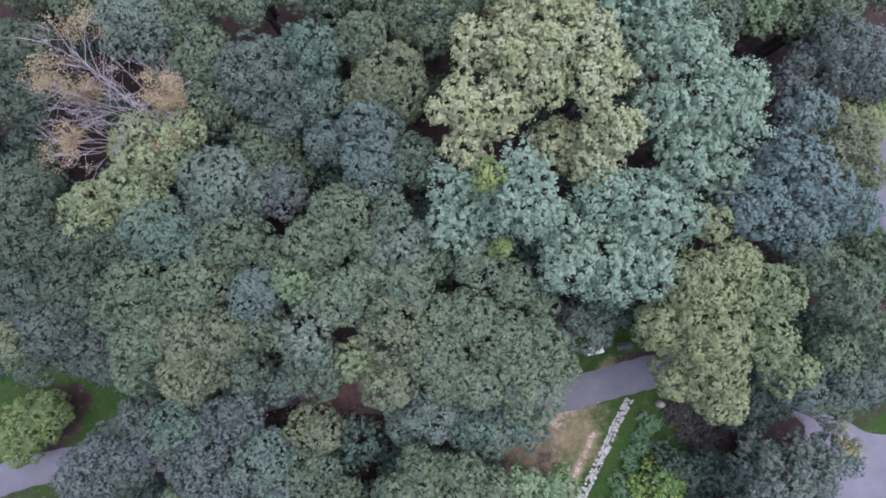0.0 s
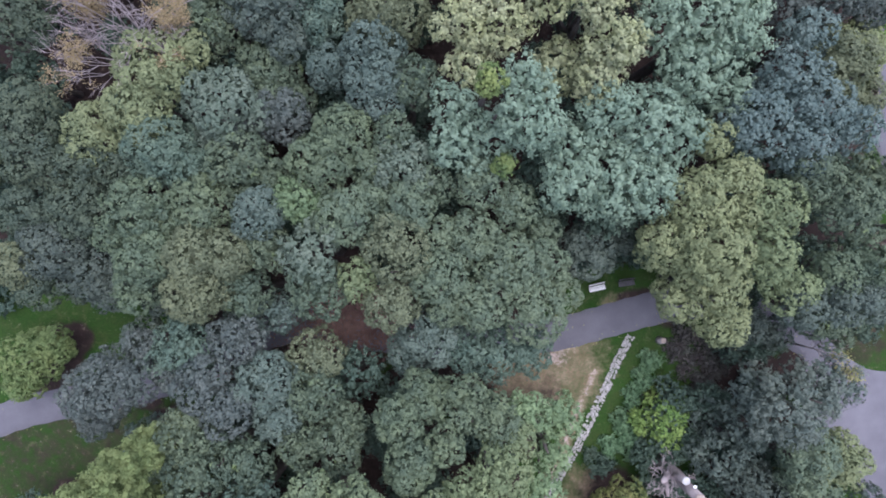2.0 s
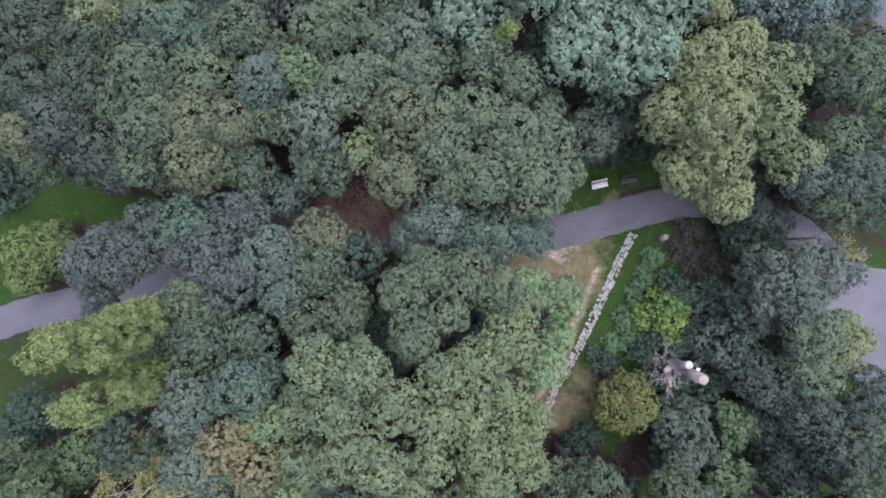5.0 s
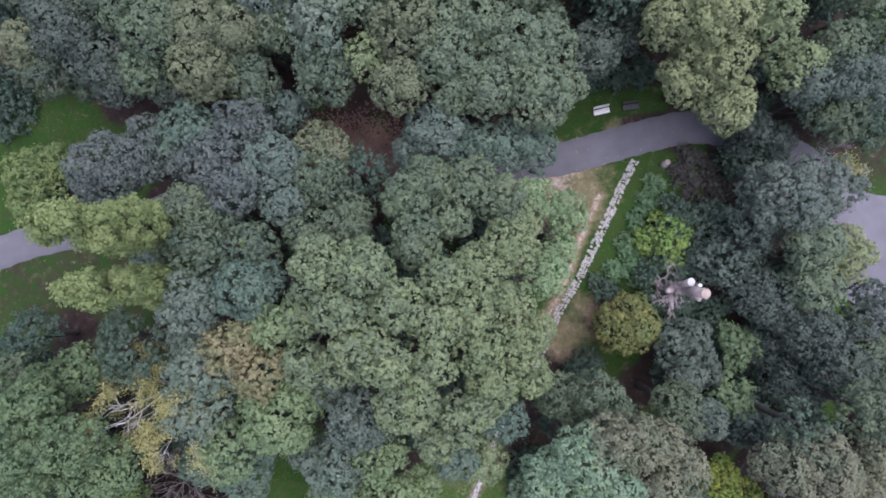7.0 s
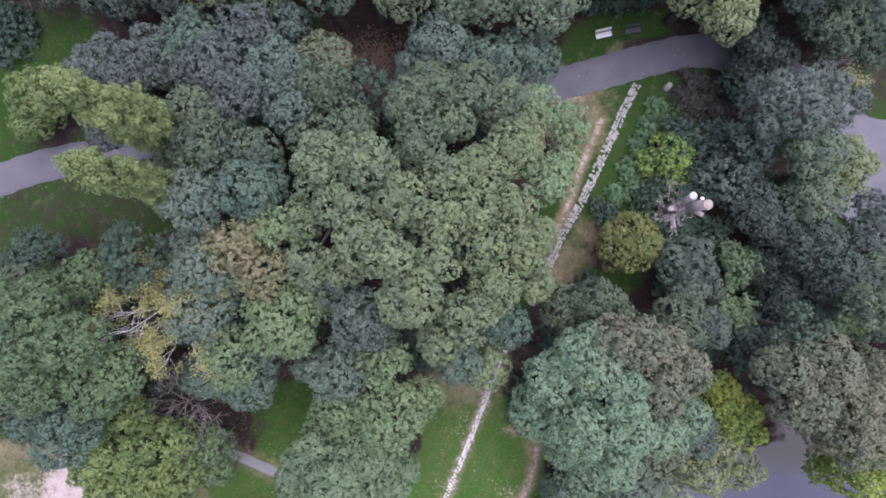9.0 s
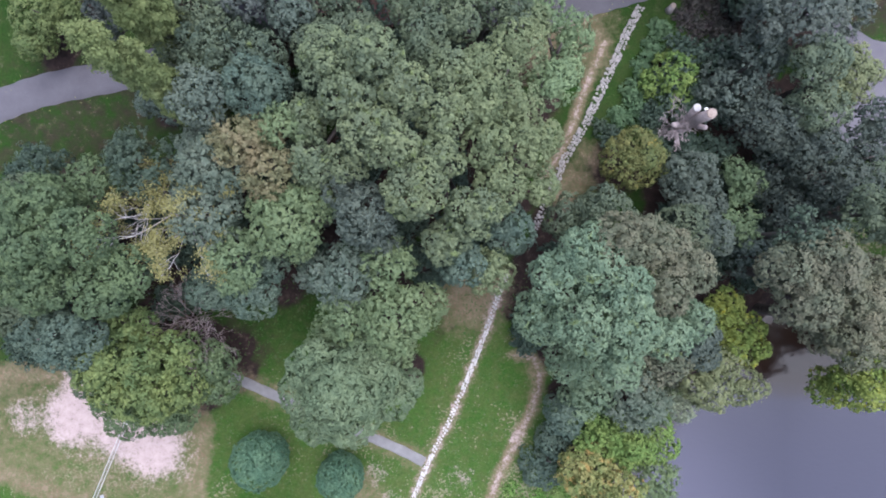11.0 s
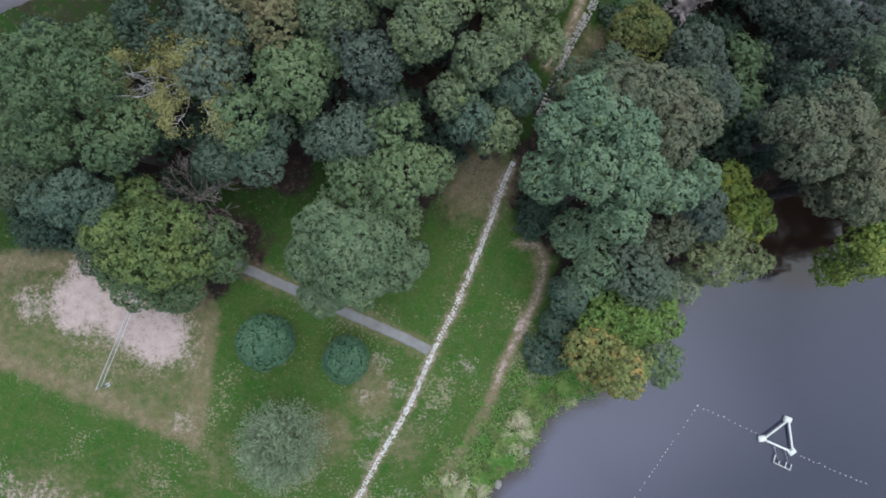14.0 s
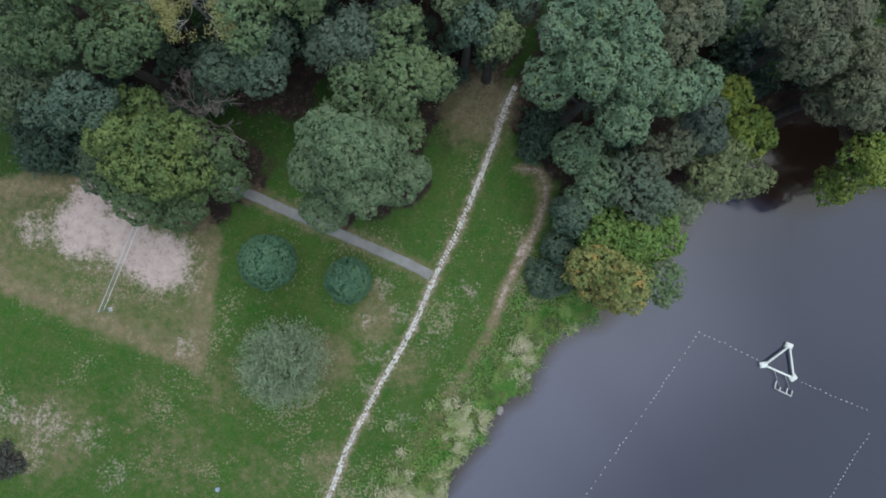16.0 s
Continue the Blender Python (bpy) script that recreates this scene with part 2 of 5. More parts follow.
def ground_material():
    """Turf, leaf litter, worn earth and sand, told apart by where they lie."""
    m, nt, bsdf = material("park_ground")
    tex = nt.nodes.new("ShaderNodeTexCoord")
    co = tex.outputs["Object"]
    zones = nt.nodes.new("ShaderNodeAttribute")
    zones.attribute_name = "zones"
    parts = nt.nodes.new("ShaderNodeSeparateColor")
    nt.links.new(zones.outputs["Color"], parts.inputs[0])
    litter, worn, sand = parts.outputs[0], parts.outputs[1], parts.outputs[2]
    n_big, n_mid, n_fine = noise_tex(nt, co, 0.12, 4.0), noise_tex(nt, co, 0.8, 5.0), noise_tex(nt, co, 5.0, 4.0)
    n_patch = noise_tex(nt, co, 0.9, 8.0, 0.75)
    n_grit = noise_tex(nt, co, 3.2, 6.0, 0.8)
    grass = mix(nt, ramp(nt, n_big, [(0.35, (0, 0, 0)), (0.65, (1, 1, 1))]), (0.035, 0.096, 0.015), (0.058, 0.122, 0.025))
    grass = mix(nt, ramp(nt, n_mid, [(0.35, (0, 0, 0)), (0.75, (1, 1, 1))]), grass, (0.086, 0.112, 0.036))
    n_speck = noise_tex(nt, co, 3.4, 3.0, 0.65)
    n_where = noise_tex(nt, co, 0.17, 2.0)
    thin = maths(nt, "ADD", n_speck, maths(nt, "MULTIPLY", maths(nt, "SUBTRACT", n_where, 0.5), 0.75))
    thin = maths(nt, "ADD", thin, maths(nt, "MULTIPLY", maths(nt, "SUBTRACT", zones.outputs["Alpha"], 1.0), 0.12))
    grass = mix(nt, ramp(nt, thin, [(0.605, (0, 0, 0)), (0.70, (0.8, 0.8, 0.8))]), grass, (0.255, 0.232, 0.160))
    grass = mix(nt, 0.7, grass, ramp(nt, n_fine, [(0.25, (0.42, 0.47, 0.42)), (0.75, (1.2, 1.14, 1.04))]), "MULTIPLY")

    # tree shade put into the turf colour away from the pond lawn
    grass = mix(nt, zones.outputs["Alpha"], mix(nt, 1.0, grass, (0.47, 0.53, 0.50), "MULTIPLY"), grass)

    def edge(zone, soft, tex_fac, pull):
        v = maths(nt, "ADD", zone, maths(nt, "MULTIPLY", maths(nt, "SUBTRACT", tex_fac, 0.5), pull))
        return ramp(nt, v, [(0.5 - soft, (0, 0, 0)), (0.5 + soft, (1, 1, 1))])

    earth = mix(nt, ramp(nt, n_mid, [(0.3, (0, 0, 0)), (0.7, (1, 1, 1))]), (0.165, 0.116, 0.072), (0.238, 0.182, 0.124))
    earth = mix(nt, ramp(nt, n_fine, [(0.45, (0, 0, 0)), (0.75, (1, 1, 1))]), earth, (0.110, 0.130, 0.060))
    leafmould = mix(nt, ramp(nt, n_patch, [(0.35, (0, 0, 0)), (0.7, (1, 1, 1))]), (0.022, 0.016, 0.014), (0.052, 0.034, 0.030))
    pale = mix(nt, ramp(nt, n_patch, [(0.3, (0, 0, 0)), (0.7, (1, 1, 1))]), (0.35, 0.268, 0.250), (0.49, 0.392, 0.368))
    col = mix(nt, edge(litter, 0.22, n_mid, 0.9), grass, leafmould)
    col = mix(nt, edge(worn, 0.38, n_patch, 1.9), col, earth)
    torn = maths(nt, "ADD", maths(nt, "MULTIPLY", n_grit, 0.62), maths(nt, "MULTIPLY", n_patch, 0.38))
    col = mix(nt, edge(sand, 0.24, torn, 3.0), col, pale)
    nt.links.new(col, bsdf.inputs["Base Color"])
    bsdf.inputs["Roughness"].default_value = 0.95
    bsdf.inputs["Specular IOR Level"].default_value = 0.15
    bump(nt, bsdf, maths(nt, "ADD", n_fine, n_patch), 0.6, 0.06)
    return m


def water_material():
    m, nt, bsdf = material("pond_water")
    tex = nt.nodes.new("ShaderNodeTexCoord")
    n = noise_tex(nt, tex.outputs["Object"], 0.05, 3.0)
    stretch = nt.nodes.new("ShaderNodeMapping")
    stretch.inputs["Rotation"].default_value = (0, 0, radians(20))
    stretch.inputs["Scale"].default_value = (0.8, 1.5, 1.0)
    nt.links.new(tex.outputs["Object"], stretch.inputs[0])
    ripple = noise_tex(nt, stretch.outputs[0], 1.5, 3.0, 0.5)
    silt_reflection = nt.nodes.new("ShaderNodeAttribute")
    silt_reflection.attribute_name = "silt_reflection"
    deep = mix(nt, n, (0.012, 0.013, 0.034), (0.015, 0.016, 0.041))
    shallow = nt.nodes.new("ShaderNodeAttribute")
    shallow.attribute_name = "shallow"
    deep = mix(nt, shallow.outputs["Fac"], deep, (0.083, 0.080, 0.120))
    # shore silt and the bay's painted tree reflection share this brown
    nt.links.new(mix(nt, silt_reflection.outputs["Fac"], deep, (0.024, 0.014, 0.010)), bsdf.inputs["Base Color"])
    bsdf.inputs["Roughness"].default_value = 0.10
    bsdf.inputs["IOR"].default_value = 1.40
    bump(nt, bsdf, ripple, 0.25, 0.05)
    return m


GROUND, WATER = ground_material(), water_material()


# ---- geometry helpers ----
def mesh_object(name, verts, faces, mat, parent=None, label="", smooth=False):
    me = bpy.data.meshes.new(name)
    me.from_pydata([tuple(v) for v in verts], [], faces)
    me.materials.append(mat)
    if smooth:
        me.polygons.foreach_set("use_smooth", [True] * len(me.polygons))
    me.update()
    ob = new(name, me)
    ob.parent = parent
    return tagged(ob, label)


def quads_object(name, corners, mat, parent=None, label=""):
    """corners: n x 4 x 3 array, a loose quad each."""
    n = len(corners)
    me = bpy.data.meshes.new(name)
    me.vertices.add(4 * n)
    me.vertices.foreach_set("co", np.ascontiguousarray(corners, dtype=np.float32).ravel())
    me.loops.add(4 * n)
    me.loops.foreach_set("vertex_index", np.arange(4 * n, dtype=np.int32))
    me.polygons.add(n)
    me.polygons.foreach_set("loop_start", np.arange(0, 4 * n, 4, dtype=np.int32))
    me.materials.append(mat)
    me.update()
    me.validate()
    ob = new(name, me)
    ob.parent = parent
    return tagged(ob, label)


def part(name, bm, mat, parent=None, label=""):
    me = bpy.data.meshes.new(name)
    bm.to_mesh(me)
    bm.free()
    me.materials.append(mat)
    ob = new(name, me)
    ob.parent = parent
    return tagged(ob, label)


def empty(name, place, turn=0.0):
    ob = new(name)
    ob.empty_display_size = 0.3
    ob.matrix_world = pose(*place, 0, 0, turn)
    return ob


def tubes(paths, sides=6):
    """paths: lists of (point, radius). Returns vertices and faces of tapered tubes."""
    verts, faces = [], []
    for path in paths:
        start = len(verts)
        for i, (p, r) in enumerate(path):
            a, b = Vector(path[max(i - 1, 0)][0]), Vector(path[min(i + 1, len(path) - 1)][0])
            d = (b - a).normalized() if (b - a).length > 1e-6 else Vector((0, 0, 1))
            u = d.orthogonal().normalized()
            w = d.cross(u)
            for k in range(sides):
                ang = 2 * math.pi * k / sides
                verts.append(Vector(p) + r * (math.cos(ang) * u + math.sin(ang) * w))
        for i in range(len(path) - 1):
            for k in range(sides):
                k2 = (k + 1) % sides
                faces.append((start + i * sides + k, start + i * sides + k2, start + (i + 1) * sides + k2, start + (i + 1) * sides + k))
        faces.append(tuple(start + k for k in reversed(range(sides))))
        faces.append(tuple(start + (len(path) - 1) * sides + k for k in range(sides)))
    return verts, faces


def box(bm, size, place, turn=(0, 0, 0), bevel=0.0):
    made = bmesh.ops.create_cube(bm, size=1.0)["verts"]
    bmesh.ops.transform(bm, matrix=pose(*place, *turn) @ Matrix.Diagonal((*size, 1)), verts=made)
    if bevel:
        edges = list({e for v in made for e in v.link_edges})
        bmesh.ops.bevel(bm, geom=edges, offset=bevel, segments=2, affect="EDGES")


# ---- lie of the land ----
WATER_LEVEL = -4.7
POND = np.array([(37.1, -48.1), (31.2, -54.3), (27.4, -56.3), (24.9, -59.8), (21.8, -65.0), (16.0, -70.2), (11.2, -71.8), (8.6, -75.4), (7.3, -78.6),
                 (4.3, -80.6), (2.5, -83.8), (-0.2, -87.1), (-2.7, -91.2), (-7.2, -96.2), (-14, -106), (-22, -140), (120, -140), (90, -50), (50, -55.0), (44.8, -54.6), (42.6, -47.0)])
COURT = np.array([(-51.3, -67.7), (-28.4, -77.0), (-26.5, -61.3), (-29.9, -55.6), (-47.5, -53.8), (-58, -57)])
SAND = np.array([(-44.6, -57.9), (-40.0, -58.0), (-35.0, -60.4), (-29.6, -62.6), (-29.9, -66.8), (-34.3, -66.8), (-38.7, -64.3), (-43.1, -63.4)])
PLAZA = np.array([(36.4, -15.2), (39.4, -15.9), (43.0, -18.4), (46.8, -19.6), (60.0, -19.0), (60.0, -33.0), (47.5, -34.5), (43.7, -31.5), (39.6, -28.2), (37.6, -22.0), (38.2, -18.8)])
PATH = [(-62, -30.5), (-53.7, -27.5), (-46.0, -24.6), (-35.2, -22.4), (-28.9, -20.3), (-21.5, -16.6), (-14.5, -14.8), (-8.0, -15.8), (0.3, -16.8), (6.3, -16.5),
        (12.3, -15.6), (17.1, -14.3), (21.9, -13.0), (26.0, -12.3), (31.0, -13.0), (36.8, -15.4), (40.0, -18.0), (43.5, -22.0)]
GRAVEL_PATH = [(-28.0, -54.8), (-25.2, -55.9), (-23.0, -56.7), (-19.2, -58.4), (-14.8, -60.3), (-10.4, -62.2), (-6.0, -64.1), (-3.1, -65.6)]
TRAIL = [(7.0, -53.4), (8.6, -53.6), (9.7, -55.5), (8.9, -59.3), (7.0, -63.1), (5.1, -66.9), (3.3, -72.0), (-0.2, -77.7), (-4.0, -83.4), (-6.5, -88.5), (-9, -94)]
SIDE_PATH = [(50, 28), (46.9, 18.5), (46.3, 14.0), (47.0, 10.0), (46.2, 6.5), (47.6, 2.0), (50.5, -6.0), (54, -14)]
SHORT_TRAIL = [(4.8, -46.1), (4.0, -48.2), (3.4, -50.1)]
SIDE_TRAIL = [(15.9, -19.6), (15.4, -20.9), (14.4, -23.2), (13.4, -25.8), (12.7, -28.2), (11.6, -31.0), (9.6, -34.0)]
SWALE_UPPER = [(19.7, -15.9), (18.3, -18.6), (17.05, -21.6), (15.4, -25.2), (14.1, -28.2), (12.1, -31.6), (10.7, -35.0), (8.8, -39.5)]
SWALE_LOWER = [(6.0, -44.5), (5.0, -46.7), (3.5, -51.1), (1.3, -56.8), (-0.6, -61.2), (-2.8, -65.6), (-5.3, -71.4), (-8.5, -77.1), (-12.2, -84.1), (-14.4, -89.8), (-17.0, -96.0)]


def smooth01(v):
    v = np.clip(v, 0, 1)
    return v * v * (3 - 2 * v)


def land(x, y):
    return -3.3 * smooth01((-(y + 10) - 0.45 * (x - 16)) / 55)


def line_distance(x, y, line):
    best = np.full(np.shape(x), 1e9)
    for (ax, ay), (bx, by) in zip(line[:-1], line[1:]):
        dx, dy = bx - ax, by - ay
        t = np.clip(((x - ax) * dx + (y - ay) * dy) / (dx * dx + dy * dy), 0, 1)
        best = np.minimum(best, np.hypot(x - ax - t * dx, y - ay - t * dy))
    return best


def area_distance(x, y, area):
    """Distance to the outline of an area, positive inside."""
    inside = np.zeros(np.shape(x), bool)
    for (ax, ay), (bx, by) in zip(area, np.roll(area, -1, axis=0)):
        cross = (ay > y) != (by > y)
        inside ^= cross & (x < (bx - ax) * (y - ay) / (by - ay + 1e-12) + ax)
    d = line_distance(x, y, [*map(tuple, area), tuple(area[0])])
    return np.where(inside, d, -d)


def ripple(x, y):
    return 0.5 * np.sin(0.9 * x + 1.3 * np.sin(0.5 * y)) + 0.35 * np.sin(1.7 * y + 0.8 * x + 1.0) + 0.2 * np.sin(3.1 * x - 2.3 * y)


def ground_z(x, y):
    x, y = np.asarray(x, float), np.asarray(y, float)
    base = land(x, y) + 0.05 * ripple(0.6 * x, 0.6 * y)
    d = area_distance(x, y, POND) + 0.5 * ripple(x, y)
    shore = base + (WATER_LEVEL - base) * smooth01((d + 4.0) / 4.0)
    return np.where(d > 0, WATER_LEVEL - 1.6 * smooth01(d / 4.0), shore)


def gz(x, y):
    return float(ground_z(x, y))


def along(line, step):
    """Evenly spaced points of a softened line, with their directions."""
    pts = [Vector((*p, 0)) for p in line]
    dense = []
    for i in range(len(pts) - 1):
        p0, p1, p2, p3 = pts[max(i - 1, 0)], pts[i], pts[i + 1], pts[min(i + 2, len(pts) - 1)]
        for k in range(24):
            t = k / 24
            dense.append(0.5 * (2 * p1 + (p2 - p0) * t + (2 * p0 - 5 * p1 + 4 * p2 - p3) * t * t + (3 * p1 - p0 - 3 * p2 + p3) * t ** 3))
    dense.append(pts[-1])
    out, gone = [(dense[0], (dense[1] - dense[0]).normalized())], 0.0
    for a, b in zip(dense[:-1], dense[1:]):
        gone += (b - a).length
        if gone >= step:
            out.append((b, (b - a).normalized()))
            gone = 0.0
    return out


# ---- ground ----
def build_ground(stands):
    def axis(lo, hi, step):
        core = np.arange(lo, hi + step / 2, step)
        grow = np.cumsum(step * 1.35 ** np.arange(1, 24))
        return np.concatenate([(lo - grow)[::-1], core, hi + grow])

    xs, ys = axis(-60, 60, 0.5), axis(-112, 34, 0.5)
    x, y = np.meshgrid(xs, ys)
    z = ground_z(x, y)
    n_y, n_x = x.shape
    index = np.arange(n_x * n_y).reshape(n_y, n_x)
    faces = np.stack([index[:-1, :-1], index[:-1, 1:], index[1:, 1:], index[1:, :-1]], -1).reshape(-1, 4)
    me = bpy.data.meshes.new("ground")
    me.from_pydata(np.stack([x, y, z], -1).reshape(-1, 3).tolist(), [], faces.tolist())
    me.materials.append(GROUND)
    me.polygons.foreach_set("use_smooth", [True] * len(me.polygons))
    # zones: leaf litter under the stands, worn earth, sand; alpha is low where tree shade darkens the grass
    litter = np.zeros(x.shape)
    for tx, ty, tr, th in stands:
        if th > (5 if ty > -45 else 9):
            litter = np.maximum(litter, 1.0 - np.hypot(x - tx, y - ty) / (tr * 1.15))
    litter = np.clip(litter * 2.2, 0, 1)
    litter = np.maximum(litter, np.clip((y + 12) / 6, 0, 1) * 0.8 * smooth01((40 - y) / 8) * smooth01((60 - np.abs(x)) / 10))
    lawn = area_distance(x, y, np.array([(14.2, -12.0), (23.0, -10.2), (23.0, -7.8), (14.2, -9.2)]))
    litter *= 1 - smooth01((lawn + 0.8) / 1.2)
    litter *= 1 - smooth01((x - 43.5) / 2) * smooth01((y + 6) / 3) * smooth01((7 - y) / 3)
    # broad patches painted dark; on the west lawn for litter and tree shade both
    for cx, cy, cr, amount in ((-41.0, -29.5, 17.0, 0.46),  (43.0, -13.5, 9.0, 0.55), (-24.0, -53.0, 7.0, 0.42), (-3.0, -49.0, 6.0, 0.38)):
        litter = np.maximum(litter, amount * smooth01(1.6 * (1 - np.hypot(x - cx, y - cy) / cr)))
    inside = area_distance(x, y, COURT)
    worn = smooth01(inside / 1.6 + 0.5) * (0.44 + 0.28 * smooth01(1.6 - inside / 2.2))
    worn = np.maximum(worn, (0.5 + 0.36 * smooth01((y + 76) / 6)) * smooth01(1.2 - line_distance(x, y, TRAIL) / 1.0))
    worn = np.maximum(worn, 0.85 * smooth01(1.2 - line_distance(x, y, SIDE_TRAIL) / 0.9))
    worn = np.maximum(worn, 0.58 * smooth01(1.3 - line_distance(x, y, SWALE_LOWER) / 0.9))
    worn = np.maximum(worn, 0.5 * smooth01(1.4 - line_distance(x, y, GRAVEL_PATH) / 1.4))
    for cx, cy, cr, amount in ((12.4, -18.8, 7.0, 0.72), (8.5, -19.5, 6.0, 0.8), (2.0, -46.8, 6.5, 0.85), (12.6, -35.0, 4.2, 0.7), (14.5, -31.5, 2.6, 0.55), (4.0, -48.5, 3.5, 0.6), (-9.5, -70.5, 4.2, 0.66), (-14.5, -75, 5.0, 0.58), (-6.0, -76.0, 4.0, 0.45),
                               (-46.0, -83.5, 9.0, 0.48), (-32.0, -86.0, 8.0, 0.30), (-22.0, -88.0, 6.0, 0.28), (-36.0, -80.0, 6.0, 0.25), (-9.5, -67.5, 1.8, 0.6), (-19.5, -64.5, 1.6, 0.5), (9.0, -55.0, 1.6, 0.8), (-26.5, -78.0, 6, 0.3), (-1.0, -80.5, 3.0, 0.5),
                               (-15.0, -86.5, 4.0, 0.45), (17.5, -12.2, 1.6, 0.6), (-31.0, -48.0, 3.0, 0.6)):
        worn = np.maximum(worn, amount * smooth01(1.3 * (1 - np.hypot(x - cx, y - cy) / cr)))
    sand = 0.66 * smooth01(area_distance(x, y, SAND) / 7.0 + 0.5)
    for cx, cy, cr, amount in ((-47.5, -60.5, 3.2, 0.45), (-30.6, -73.6, 2.4, 0.36), (-46.0, -82.2, 4.2, 0.33), (-50.0, -81.0, 3.2, 0.33), (-41.5, -83.6, 3.2, 0.30), (-48.0, -85.6, 3.4, 0.30), (-38.5, -88.0, 3.0, 0.30), (-8.6, -66.8, 2.2, 0.36), (-6.8, -69.6, 2.0, 0.31), (-10.5, -70.6, 1.6, 0.36), (-9.0, -74.5, 3.0, 0.26), (-10.4, -77.6, 2.4, 0.27), (-19.6, -64.0, 1.5, 0.26), (-2.5, -73.0, 2.6, 0.22), (-6.5, -82.0, 3.0, 0.24), (1.0, -67.0, 2.5, 0.28), (7.2, -62.8, 1.4, 0.6), (12.0, -17.8, 2.0, 0.5), (-42.0, -60.4, 5.4, 0.85), (-33.4, -64.0, 5.2, 0.85), (-38.0, -61.3, 5.0, 0.85), (-41.0, -57.5, 4.0, 0.8), (-36.0, -63.0, 4.5, 0.8)):
        sand = np.maximum(sand, amount * smooth01(1.4 * (1 - np.hypot(x - cx, y - cy) / cr)))
    sand = np.maximum(sand, 0.46 * smooth01(1.1 - line_distance(x, y, SIDE_TRAIL) / 0.5))
    sand = np.maximum(sand, 0.42 * smooth01(1.1 - line_distance(x, y, TRAIL) / 0.7) * smooth01((y + 74) / 6))
    sand = np.maximum(sand, 0.44 * smooth01(1.4 - line_distance(x, y, SWALE_LOWER) / 0.6))
    sand = np.maximum(sand, 0.45 * smooth01(1.1 - line_distance(x, y, SHORT_TRAIL) / 0.5))
    dry = smooth01((-40 - y + 0.25 * x) / 14)  # mown lawn by the pond; beside the wood, tree shade darkens the grass colour
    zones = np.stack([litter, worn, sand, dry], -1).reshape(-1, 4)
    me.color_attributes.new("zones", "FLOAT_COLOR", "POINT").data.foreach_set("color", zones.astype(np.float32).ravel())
    me.update()
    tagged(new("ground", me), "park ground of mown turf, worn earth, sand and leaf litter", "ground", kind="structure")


def ribbon(name, line, width, mat, label, category, lift=0.045, wobble=0.06):
    """A paved strip that follows the land, with a shallow edge on both sides."""
    verts, faces = [], []
    rows = along(line, 0.6)
    for i, (p, d) in enumerate(rows):
        side = Vector((-d.y, d.x, 0))
        for k in (-1.0, -0.96, -0.5, 0.0, 0.5, 0.96, 1.0):
            edge = width / 2 * k + (wobble * math.sin(1.9 * i + 5 * k) if abs(k) > 0.9 else 0)
            q = p + side * edge
            verts.append((q.x, q.y, gz(q.x, q.y) + (lift if abs(k) < 0.99 else -0.06)))
    for i in range(len(rows) - 1):
        for k in range(6):
            a = i * 7 + k
            faces.append((a + 1, a, a + 7, a + 8))
    return tagged(mesh_object(name, verts, faces, mat, smooth=True), label, category, kind="structure")


def build_paving():
    ribbon("path", PATH, 3.6, ASPHALT, "grey asphalt park path, worn smooth", "path")
    ribbon("gravel_path", GRAVEL_PATH, 1.15, GRAVEL, "narrow light grey gravel footpath across the lawn", "path", 0.03, 0.03)
    ribbon("side_path", SIDE_PATH, 2.4, ASPHALT, "grey asphalt side path along the wood", "path")
    bm = bmesh.new()
    outline = along([*map(tuple, PLAZA), tuple(PLAZA[0])], 0.7)[:-1]
    top = [bm.verts.new((p.x, p.y, 0.075)) for p, _ in outline]
    low = [bm.verts.new((p.x, p.y, -0.6)) for p, _ in outline]
    bm.faces.new(top)
    for i in range(len(top)):
        bm.faces.new((top[i - 1], low[i - 1], low[i], top[i]))
    bmesh.ops.recalc_face_normals(bm, faces=bm.faces)
    tagged(part("pavement", bm, ASPHALT), "smooth grey asphalt yard beside the trees", "pavement", kind="structure")
    bm = bmesh.new()
    bmesh.ops.create_grid(bm, x_segments=120, y_segments=84, size=1.0)
    bmesh.ops.transform(bm, matrix=Matrix.Translation((48, -95, WATER_LEVEL)) @ Matrix.Diagonal((75, 52, 1, 1)), verts=bm.verts)
    water = part("water", bm, WATER)
    co = np.array([tuple(v.co) for v in water.data.vertices])
    shore = area_distance(co[:, 0], co[:, 1], POND)
    silt_reflection = 1 - smooth01((shore - 0.3) / 2.0)
    # water colour grows lighter towards the southern shore
    shallow = 1 - smooth01(shore / 25.0 + smooth01((co[:, 1] + 78) / 22) * 0.5)
    water.data.attributes.new("shallow", "FLOAT", "POINT").data.foreach_set("value", shallow.astype(np.float32))
    # bay: dark reflection of the trees, painted into the water colour
    silt_reflection = np.maximum(silt_reflection, 1 - smooth01((np.hypot(co[:, 0] - 39.3, 1.5 * (co[:, 1] + 52.9)) - 6) / 4))
    water.data.attributes.new("silt_reflection", "FLOAT", "POINT").data.foreach_set("value", silt_reflection.astype(np.float32))
    tagged(water, "still grey pond water with faint ripples", "water", kind="structure")


# ---- trees ----
def directions(rng, n, low):
    z = rng.uniform(low, 1.0, n)
    a = rng.uniform(0, 2 * math.pi, n)
    s = np.sqrt(1 - z * z)
    return np.stack([s * np.cos(a), s * np.sin(a), z], -1)


